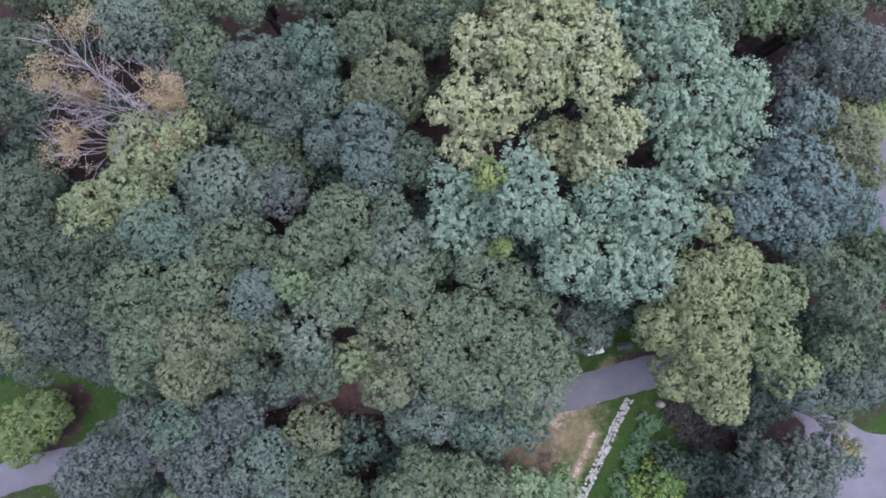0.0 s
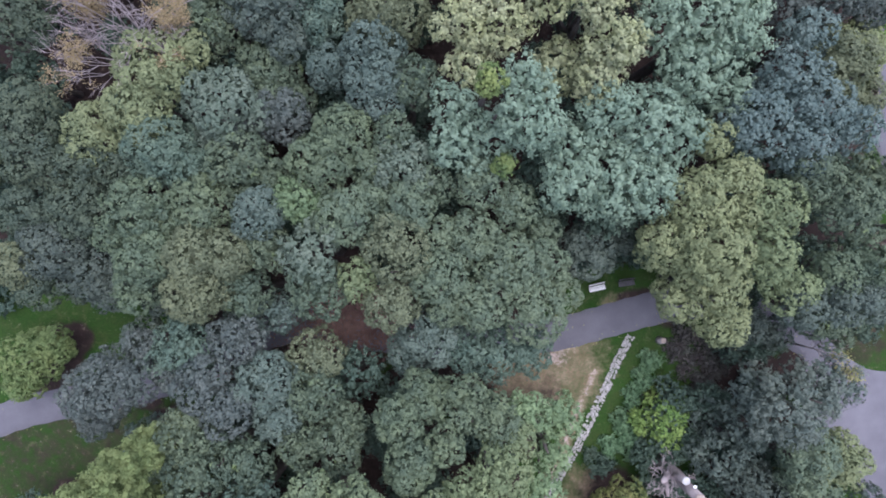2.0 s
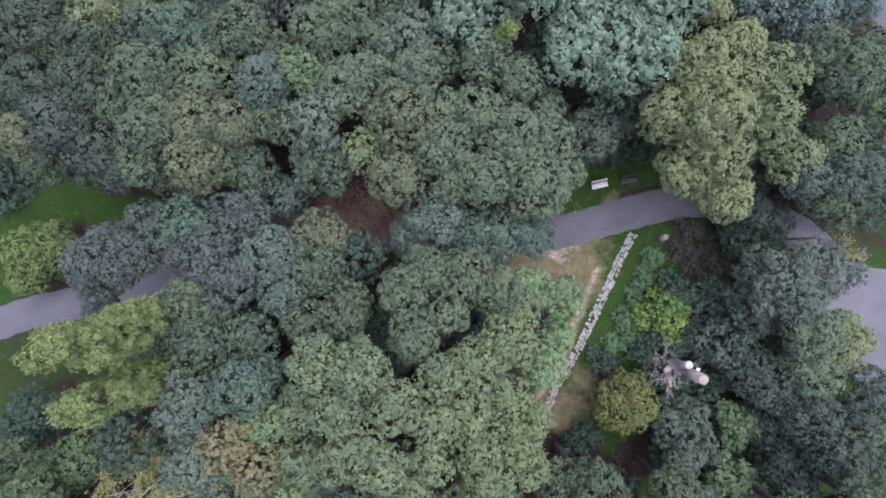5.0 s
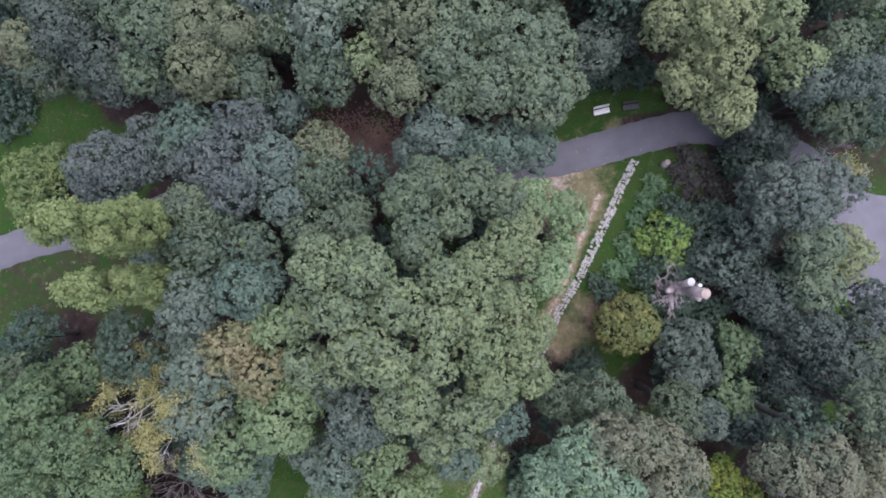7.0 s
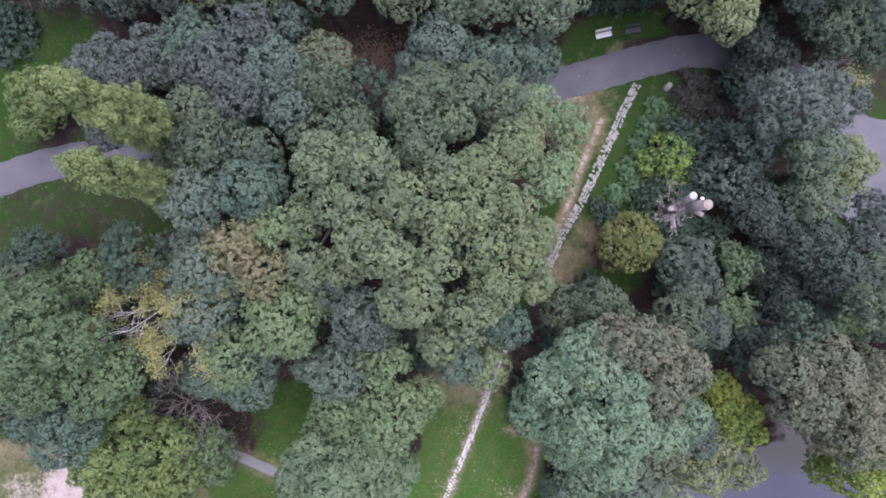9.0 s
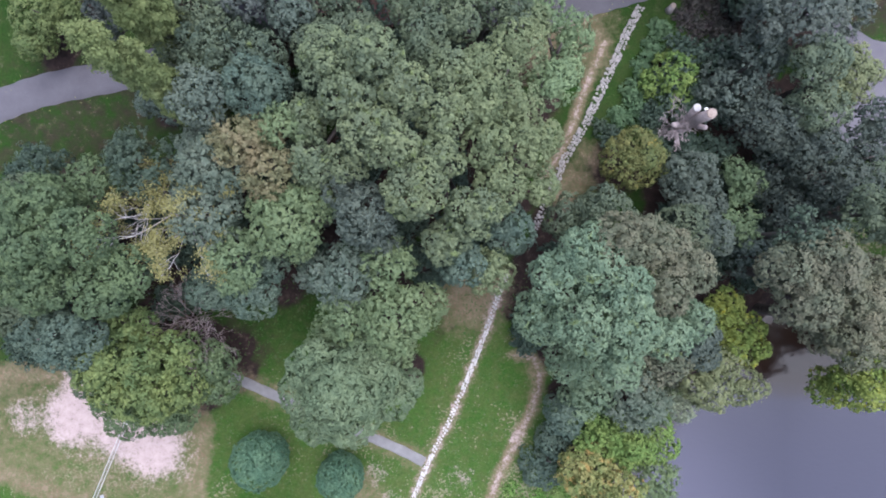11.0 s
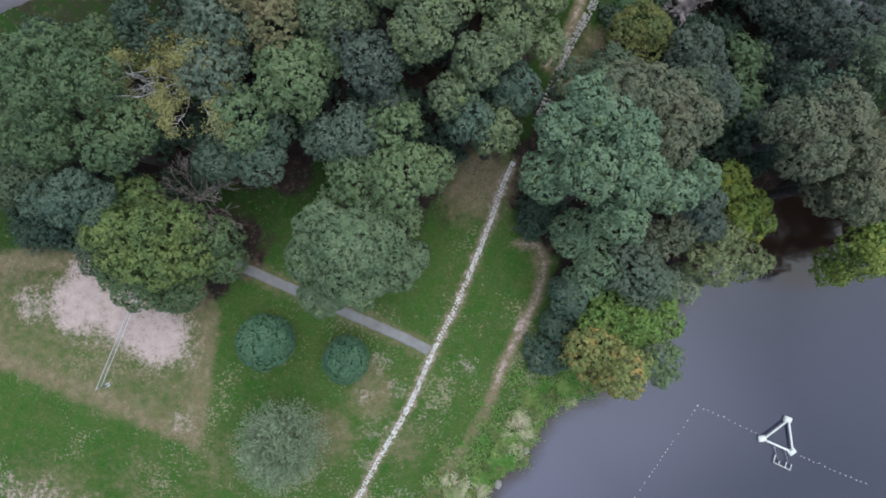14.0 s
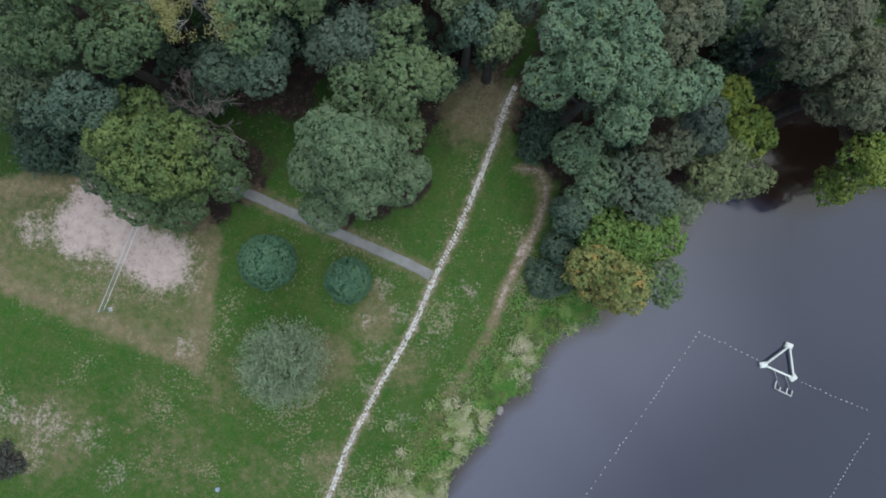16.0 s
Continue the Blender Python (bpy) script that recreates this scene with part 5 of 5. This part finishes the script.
bare_tree(-24.3, 10.4, 19.0, 0, 0, PINK_WOOD, LEAVES["orange"], (36, 0.75), "half-bare tree with pale limbs and orange leaves", 81, fork=0.55, thick=0.17, depth=4, leaf=0.13,
    stems=[(-5.6, 5.4, 20.5), (-5.0, 3.0, 21.0), (-4.0, 1.6, 20.0), (-3.4, 4.6, 20.0), (-6.4, -2.6, 19.5), (-4.2, -3.6, 18.8), (2.4, 4.6, 17.6), (0.8, 5.6, 18.6), (3.4, 3.6, 17.0), (-1.4, 0.8, 19.5)])
bare_tree(-26.4, -38.6, 19.4, 11, 6.4, PALE_BARK, LEAVES["gold"], (44, -0.9), "thin pale-limbed tree with sparse golden leaves", 82, thick=0.16, leaf=0.17)
bare_tree(36.0, -16.4, 10.0, 5, 3.4, BARE_WOOD, LEAVES["gold"], (9, 0.8), "dying tree with bare pale limbs and few leaves", 83, thick=0.10, leaf=0.16)
bare_tree(-26.9, -49.0, 10.5, 14, 4.6, DRY_TWIG, None, None, "dead leafless tree of brown twigs among the green", 84, name="dead_brush", fork=0.5, thick=0.065, depth=4)


# ---- the broken snag ----
def build_snag(x, y):
    rng = np.random.default_rng(5)
    thing = empty("snag", (x, y, gz(x, y)))
    stem = [(Vector((-0.1, 0, -0.4)), 0.85), (Vector((-0.1, 0.05, 2.0)), 0.66), (Vector((0.1, 0.1, 5.0)), 0.6), (Vector((0.0, 0, 7.5)), 0.50), (Vector((0.1, -0.05, 10.1)), 0.48)]
    v, f = tubes([stem], 16)
    mesh_object("trunk", v, f, PINK_WOOD, thing, "pale weathered barkless trunk", smooth=True)
    bm = bmesh.new()
    bmesh.ops.create_cone(bm, cap_ends=True, segments=18, radius1=0.49, radius2=0.40, depth=0.10)
    for vert in bm.verts:
        vert.co += Vector((rng.normal(0, 0.02), rng.normal(0, 0.02), rng.normal(0, 0.02)))
    bmesh.ops.translate(bm, verts=bm.verts, vec=(0.1, -0.05, 10.16))
    part("cut_face", bm, CUT_WOOD, thing, "pale sawn top face")
    v, f = tubes([[(Vector((0, 0, 4.2)), 0.40), (Vector((-0.3, 0.5, 6.0)), 0.38), (Vector((-0.45, 0.9, 8.2)), 0.36)]], 12)
    mesh_object("limb", v, f, PINK_WOOD, thing, smooth=True)
    bm = bmesh.new()
    bmesh.ops.create_cone(bm, cap_ends=True, segments=16, radius1=0.40, radius2=0.36, depth=0.10)
    bmesh.ops.translate(bm, verts=bm.verts, vec=(-0.45, 0.9, 8.24))
    part("cut_face", bm, PALE_BARK, thing, "white sawn limb face")
    v, f = tubes([[(Vector((0, 0, 2.0)), 0.34), (Vector((-0.6, -0.8, 3.4)), 0.26), (Vector((-0.9, -1.9, 4.8)), 0.17)]], 10)
    mesh_object("limb", v, f, PINK_WOOD, thing, smooth=True)
    v, f = tubes([[(Vector((0, 0, 5.5)), 0.3), (Vector((0.5, -0.5, 6.4)), 0.26), (Vector((0.7, -0.8, 7.4)), 0.24)]], 10)
    mesh_object("limb", v, f, PINK_WOOD, thing, smooth=True)
    bm = bmesh.new()
    bmesh.ops.create_icosphere(bm, subdivisions=2, radius=0.17)
    bmesh.ops.scale(bm, vec=(1.2, 0.9, 0.5), verts=bm.verts)
    bmesh.ops.translate(bm, verts=bm.verts, vec=(0.1, 0.62, 8.9))
    part("bracket_fungus", bm, WHITE_PAINT, thing, "white bracket fungus")
    for k in range(34):
        out, tips = [], []
        a = rng.uniform(0, 6.28)
        start = Vector((-1.0 + rng.normal(0, 0.75), -0.2 + rng.normal(0, 0.6), rng.uniform(4.0, 7.2)))
        branching(rng, start, Vector((math.cos(a), math.sin(a), rng.uniform(-0.3, 0.9))).normalized(), rng.uniform(0.3, 1.0), 0.024, 3, out, tips, 0.15)
        v, f = tubes(out, 4)
        mesh_object("twig", v, f, PINK_WOOD, thing)
    v, f = tubes([[(Vector((0, 0, 3.0)), 0.42), (Vector((-0.9, 0.0, 4.6)), 0.36), (Vector((-1.7, -0.15, 5.6)), 0.22)]], 10)
    mesh_object("limb", v, f, PINK_WOOD, thing, smooth=True)
    tagged(thing, "tall broken dead trunk, sawn off, with bare twigs", "dead tree")


build_snag(23.0, -29.25)


# ---- benches, stump ----
def bench(x, y, turn, wood, label):
    thing = empty("bench", (x, y, gz(x, y)), turn)
    for k, (dy, dz) in enumerate(((-0.26, 0.44), (-0.08, 0.45), (0.10, 0.45))):
        bm = bmesh.new()
        box(bm, (1.7, 0.165, 0.05), (0, dy, dz), (0, 0, 0), 0.012)
        part("seat_plank", bm, wood, thing)
    for dy, dz in ((0.34, 0.62), (0.42, 0.82)):
        bm = bmesh.new()
        box(bm, (1.7, 0.045, 0.17), (0, dy, dz), (-24, 0, 0), 0.012)
        part("back_plank", bm, wood, thing)
    for dx in (-0.62, 0.62):
        bm = bmesh.new()
        box(bm, (0.09, 0.5, 0.40), (dx, -0.06, 0.20), (0, 0, 0), 0.015)
        box(bm, (0.07, 0.08, 0.60), (dx, 0.32, 0.56), (-24, 0, 0), 0.012)
        part("leg", bm, DARK_WOOD, thing)
    tagged(thing, label, "bench", "benches by the path")


bench(16.0, -10.7, 13, PALE_WOOD, "pale weathered plank bench on the grass verge")
bench(19.1, -10.2, 8, DARK_WOOD, "dark wooden plank bench on the grass verge")


def stump(x, y):
    rng = np.random.default_rng(9)
    thing = empty("stump", (x, y, gz(x, y)))
    v, f = tubes([[(Vector((0, 0, -0.2)), 0.5), (Vector((0, 0, 0.3)), 0.36), (Vector((0.05, 0.1, 1.1)), 0.30)]], 12)
    mesh_object("trunk", v, f, BARE_WOOD, thing, smooth=True)
    bm = bmesh.new()
    bmesh.ops.create_cone(bm, cap_ends=True, segments=14, radius1=0.31, radius2=0.26, depth=0.06)
    bmesh.ops.translate(bm, verts=bm.verts, vec=(0.05, 0.1, 1.12))
    part("cut_face", bm, CUT_WOOD, thing)
    tagged(thing, "pale old tree stump beside the path", "stump")


stump(22.7, -16.3)


# ---- volleyball net ----
def build_net(a, b):
    za, zb = gz(*a), gz(*b)
    thing = empty("volleyball_net", (a[0], a[1], za))
    way = Vector((b[0] - a[0], b[1] - a[1], zb - za))
    for end in (Vector((0, 0, 0)), way):
        v, f = tubes([[(end + Vector((0, 0, -0.3)), 0.06), (end + Vector((0, 0, 2.55)), 0.055)]], 12)
        post = mesh_object("post", v, f, STEEL, thing, smooth=True)
        bm = bmesh.new()
        box(bm, (0.42, 0.42, 0.06), end + Vector((0, 0, 0.03)), (0, 0, 20), 0.01)
        part("base_plate", bm, STEEL, post)
    turn = math.degrees(math.atan2(way.y, way.x))
    for height, wide in ((2.43, 0.10), (1.45, 0.08)):
        bm = bmesh.new()
        box(bm, (way.length, 0.035, wide), way / 2 + Vector((0, 0, height)), (0, 0, turn), 0.006)
        part("tape", bm, WHITE_PAINT, thing, "white webbing tape")
    cords = []
    n = int(way.length / 0.2)
    for i in range(1, n):
        p = way * (i / n)
        cords.append([(p + Vector((0, 0, 1.47)), 0.006), (p + Vector((0, 0, 2.40)), 0.006)])
    for k in range(1, 6):
        z = 1.45 + 0.98 * k / 6
        cords.append([(Vector((0, 0, z)), 0.006), (way + Vector((0, 0, z)), 0.006)])
    v, f = tubes(cords, 3)
    mesh_object("mesh", v, f, NET_CORD, thing)
    tagged(thing, "white volleyball net between two steel posts on sand", "volleyball net")


def tub(x, y):
    """A small round tub, open at the top."""
    thing = empty("tub", (x, y, gz(x, y)))
    rings = [(0.20, 0.0), (0.24, 0.22), (0.27, 0.24), (0.27, 0.27), (0.23, 0.27), (0.20, 0.06)]
    verts = [(r * math.cos(2 * math.pi * k / 16), r * math.sin(2 * math.pi * k / 16), z) for r, z in rings for k in range(16)]
    faces = [(i * 16 + k, i * 16 + (k + 1) % 16, (i + 1) * 16 + (k + 1) % 16, (i + 1) * 16 + k) for i in range(5) for k in range(16)]
    faces.append(tuple(80 + k for k in range(16)))
    mesh_object("shell", verts, faces, PALE_BLUE, thing, smooth=True)
    tagged(thing, "small pale blue tub lying on the lawn", "tub")


tub(-27.0, -89.5)
build_net((-39.0, -69.4), (-34.9, -59.4))


# ---- raft and buoy lines on the pond ----
def build_raft():
    corners = [Vector((34.9, -75.7, 0)), Vector((37.8, -73.5, 0)), Vector((38.3, -77.2, 0))]
    mid = sum(corners, Vector()) / 3
    thing = empty("raft", (mid.x, mid.y, WATER_LEVEL))
    local = [c - mid for c in corners]
    for i, c in enumerate(local):
        n = local[(i + 1) % 3]
        turn = math.degrees(math.atan2(c.y, c.x))
        bm = bmesh.new()
        box(bm, (0.64, 0.90, 0.44), c + Vector((0, 0, 0.12)), (0, 0, turn + 90 if i == 0 else turn), 0.05)
        box(bm, (0.44, 0.64, 0.08), c + Vector((0, 0, 0.37)), (0, 0, turn + 90 if i == 0 else turn), 0.02)
        part("float", bm, WHITE_PAINT, thing, "white block float")
        way = n - c
        bm = bmesh.new()
        box(bm, (way.length - 0.8, 0.20, 0.14), (c + n) / 2 + Vector((0, 0, 0.40)), (0, 0, math.degrees(math.atan2(way.y, way.x))), 0.02)
        part("beam", bm, WHITE_PAINT, thing)
    a, b = Vector((36.2, -78.4, 0)) - mid, Vector((38.1, -79.3, 0)) - mid
    up = Vector((0.2, 0.85, 0))
    bars = [[a, b], [a, a + up], [b, b + up * 0.8], [a.lerp(b, 0.3), a.lerp(b, 0.3) + up * 0.5], [a.lerp(b, 0.7), a.lerp(b, 0.7) + up * 0.8]]
    for p, q in bars:
        v, f = tubes([[(p + Vector((0, 0, 0.25)), 0.055), (q + Vector((0, 0, 0.25)), 0.055)]], 8)
        mesh_object("rail", v, f, WHITE_PAINT, thing, "white pipe rail", smooth=True)
    for p, q in ((a.lerp(b, 0.2) + up * 0.6, local[0].lerp(local[2], 0.35)), (a.lerp(b, 0.85) + up * 0.7, local[0].lerp(local[2], 0.72))):
        v, f = tubes([[(p + Vector((0, 0, 0.22)), 0.03), (q + Vector((0, 0, 0.35)), 0.03)]], 6)
        mesh_object("stay", v, f, STEEL, thing, "thin grey stay", smooth=True)
    tagged(thing, "white triangular raft of beams and floats on the pond", "raft")


def buoy_line(points, step, size):
    thing = empty("buoy_line", (*points[0], WATER_LEVEL))
    origin = Vector((*points[0], 0))
    rope = [(Vector((*p, 0)) - origin + Vector((0, 0, -0.01)), 0.012) for p in points]
    v, f = tubes([rope], 5)
    mesh_object("rope", v, f, NET_CORD, thing)
    bm = bmesh.new()
    bmesh.ops.create_uvsphere(bm, u_segments=8, v_segments=5, radius=size)
    bmesh.ops.scale(bm, vec=(1.35, 0.9, 0.9), verts=bm.verts)
    first = part("buoy", bm, WHITE_PAINT, thing)
    first.location = (0, 0, 0.03)
    rng = np.random.default_rng(3)
    for i, (p, d) in enumerate(along(points, step)):
        if i:
            q = p - origin
            other = new("buoy", first.data)
            other.parent = thing
            other.location = (q.x + rng.normal(0, 0.04), q.y + rng.normal(0, 0.04), 0.03)
            other.rotation_euler = (0, 0, math.atan2(d.y, d.x))
    tagged(thing, "line of small white buoys floating on the pond", "buoy line", "buoy lines of the pond")


build_raft()
buoy_line([(10.4, -97.0), (14.5, -91.0), (21.2, -81.3), (27.5, -72.0)], 0.52, 0.062)
buoy_line([(27.5, -72.0), (30.9, -73.5), (34.3, -75.2)], 0.56, 0.062)
buoy_line([(38.8, -77.4), (43.0, -79.3), (47.4, -81.1)], 0.52, 0.062)
buoy_line([(47.3, -83.7), (45.1, -87.2), (42.9, -91.0), (40.0, -95.6)], 0.52, 0.062)


# ---- bank growth and turf ----
def strewn(name, label, category, places, normals, length, width, mat, seed):
    rng = np.random.default_rng(seed)
    ob = quads_object(name, leaf_quads(rng, places, normals, length, width), mat)
    return tagged(ob, label, category, kind="stuff")


def build_growth():
    rng = np.random.default_rng(21)
    # reeds and tall grass along the shore
    clumps = []
    for p, d in along([(15.0, -69.6), (12.8, -70.8), (10.8, -71.6), (8.2, -74.8), (6.6, -78.2), (3.8, -80.2), (2.0, -83.4), (-0.8, -86.8), (-3.4, -91.0), (-8.0, -96.0)], 0.45):
        side = Vector((-d.y, d.x, 0))
        for _ in range(6):
            q = p - side * abs(rng.normal(0, 2.8)) + side * rng.uniform(0.0, 1.2)
            clumps.append((q.x, q.y))
    c = np.array(clumps)
    kinds = np.sin(c[:, 0] * 0.9 + 1.7) + np.sin(c[:, 1] * 0.75) + 0.9 * rng.normal(size=len(c)) - 0.10 * (c[:, 1] + 79)

    def sward(spots, each, spread, tall, name, label, category, length, width, mat, seed):
        q = np.repeat(spots, each, axis=0) + rng.normal(0, spread, (len(spots) * each, 2))
        p = np.column_stack([q, ground_z(q[:, 0], q[:, 1]) + rng.uniform(0.1, tall, len(q))])
        p[:, 2] = np.maximum(p[:, 2], WATER_LEVEL + 0.1)
        strewn(name, label, category, p, rng.normal(0, 0.6, p.shape) * np.array([1, 1, 0.5]) + np.array([0, 0, 0.85]), length, width, mat, seed)

    sward(c[kinds > 0.9], 60, 0.34, 0.9, "reeds", "tangled reeds and tall pale grass on the bank", "reeds", 0.7, 0.06, LEAVES["reed"], 22)
    sward(c[kinds <= 0.9], 60, 0.42, 0.6, "tall_grass", "rough green grass along the bank", "grass", 0.42, 0.07, LEAVES["rough"], 24)
    sward(c[(kinds > 0.2) & (kinds < 1.0)], 44, 0.35, 0.7, "dry_weeds", "dry brown weeds between the bank grass", "weeds", 0.36, 0.06, LEAVES["weed"], 25)
    # mown turf, in short tufts
    n = 9000
    x, y = rng.uniform(-52, 12, n), rng.uniform(-100, -44, n)
    keep = (area_distance(x, y, POND) < -1.5) & (area_distance(x, y, COURT) < 0.3) & (line_distance(x, y, GRAVEL_PATH) > 0.8) & (line_distance(x, y, SWALE_LOWER) > 0.7) & (line_distance(x, y, TRAIL) > 0.6)
    x, y = x[keep], y[keep]
    p = np.column_stack([x, y, ground_z(x, y) + 0.02])
    strewn("grass_tufts", "short mown grass tufts on the lawn", "grass", p, rng.normal(0, 0.22, p.shape) + np.array([0, 0, 1.0]), 0.30, 0.12, TURF, 23)


build_growth()


def shore_stones():
    rng = np.random.default_rng(27)
    for x, y, size in ((9.9, -72.3, 0.55), (9.4, -73.0, 0.42), (8.9, -73.8, 0.36), (8.3, -75.4, 0.40), (7.7, -77.0, 0.5), (7.3, -77.6, 0.32), (4.7, -81.0, 0.45), (3.2, -83.0, 0.38)):
        bm = bmesh.new()
        bmesh.ops.create_icosphere(bm, subdivisions=2, radius=size)
        for v in bm.verts:
            v.co = Vector((v.co.x * 1.25, v.co.y * 0.9, v.co.z * 0.6)) * (1 + rng.normal(0, 0.07))
        ob = part("shore_stone", bm, DARK_STONE if rng.uniform() < 0.6 else STONE)
        ob.matrix_world = pose(x, y, WATER_LEVEL + 0.12, 0, 0, rng.uniform(0, 360))
        tagged(ob, "rounded wet stone at the edge of the pond", "stone", "stones along the shore")


shore_stones()


def fallen_leaves():
    rng = np.random.default_rng(31)
    spots = []
    for line, half in ((PATH, 1.8), (SIDE_PATH, 1.2)):
        for p, d in along(line, 0.35):
            side = Vector((-d.y, d.x, 0))
            for s in (-1, 1):
                if rng.uniform() < 0.35:
                    q = p + side * (s * (half + rng.normal(0.05, 0.22)))
                    spots.append((q.x, q.y, gz(q.x, q.y) + 0.055))
            if rng.uniform() < 0.25:
                q = p + side * rng.uniform(-half, half)
                spots.append((q.x, q.y, gz(q.x, q.y) + 0.055))
    # brown litter between the trees; over the path it also stands for their shade
    for _ in range(5200):
        x, y = rng.normal(-10.0, 3.4), rng.normal(-14.6, 1.7)
        spots.append((x, y, gz(x, y) + 0.06))
    p = np.array(spots[:-5200])
    q = np.array(spots[-5200:])
    strewn("leaf_litter", "brown fallen leaves lying thick on the path, standing also for tree shade", "leaves", q, rng.normal(0, 0.15, q.shape) + np.array([0, 0, 1.0]), 0.26, 0.20, LEAVES["litter"], 33)
    strewn("fallen_leaves", "scattered dry yellow leaves along the path edges", "leaves", p, rng.normal(0, 0.15, p.shape) + np.array([0, 0, 1.0]), 0.14, 0.10, LEAVES["gold"], 32)


fallen_leaves()


# ---- stone-lined swales ----
def stone_shapes(mat):
    shapes = []
    for k in range(7):
        rng = np.random.default_rng(40 + k)
        bm = bmesh.new()
        bmesh.ops.create_icosphere(bm, subdivisions=1, radius=0.5)
        for v in bm.verts:
            v.co *= 1 + rng.normal(0, 0.09)
            v.co.z = max(-0.25, min(0.26, v.co.z * 0.8))
            v.co.x = max(-0.42, min(0.42, v.co.x))
            v.co.y = max(-0.40, min(0.40, v.co.y))
        me = bpy.data.meshes.new("stone")
        bm.to_mesh(me)
        bm.free()
        me.materials.append(mat)
        shapes.append(me)
    return shapes


def swale(line, width, size, label, shapes, seed, tight):
    rng = np.random.default_rng(seed)
    spots = []
    for p, d in along(line, size * tight):
        side = Vector((-d.y, d.x, 0))
        across = max(1, round(width / (size * 0.95)))
        for k in range(across):
            q = p + side * ((k + 0.5) / across - 0.5) * width + Vector((rng.normal(0, 0.12 * size), rng.normal(0, 0.12 * size), 0)) + d * (0.5 * size * (k % 2))
            if rng.uniform() < 0.95:
                spots.append((q.x, q.y, size * rng.uniform(0.6, 1.35), rng.uniform(0, 6.28), rng.integers(0, 7)))
    x0, y0 = line[len(line) // 2]
    thing = empty("stone_swale", (x0, y0, gz(x0, y0)))
    z0 = gz(x0, y0)
    rest = []
    step = max(1.0, len(spots) / 300)
    chosen = set(int(i * step) for i in range(300))
    for i, (x, y, s, a, k) in enumerate(spots):
        m = pose(x - x0, y - y0, gz(x, y) - z0 + 0.07 * s + 0.02, rng.normal(0, 7), rng.normal(0, 7), math.degrees(a)) @ Matrix.Diagonal((s * 1.42, s * 1.18, s * 0.9, 1))
        if i in chosen:
            ob = new("stone", shapes[k])
            ob.parent = thing
            ob.matrix_basis = m
        else:
            rest.append((m, shapes[k]))
    if rest:
        verts, faces = [], []
        for m, me in rest:
            n = len(verts)
            verts += [m @ v.co for v in me.vertices]
            faces += [tuple(n + i for i in f.vertices) for f in me.polygons]
        tagged(mesh_object("stone_fill", verts, faces, shapes[0].materials[0], thing), kind="stuff")
    tagged(thing, label, "stone swale", "stone-lined swales")


STONES, PALE_STONES = stone_shapes(STONE), stone_shapes(PALE_STONE)
swale(SWALE_UPPER, 0.94, 0.29, "wide drainage swale paved with pale rough stones", STONES, 51, 0.86)
swale(SWALE_LOWER, 0.54, 0.25, "narrow line of pale stones across the lawn", PALE_STONES, 52, 0.85)
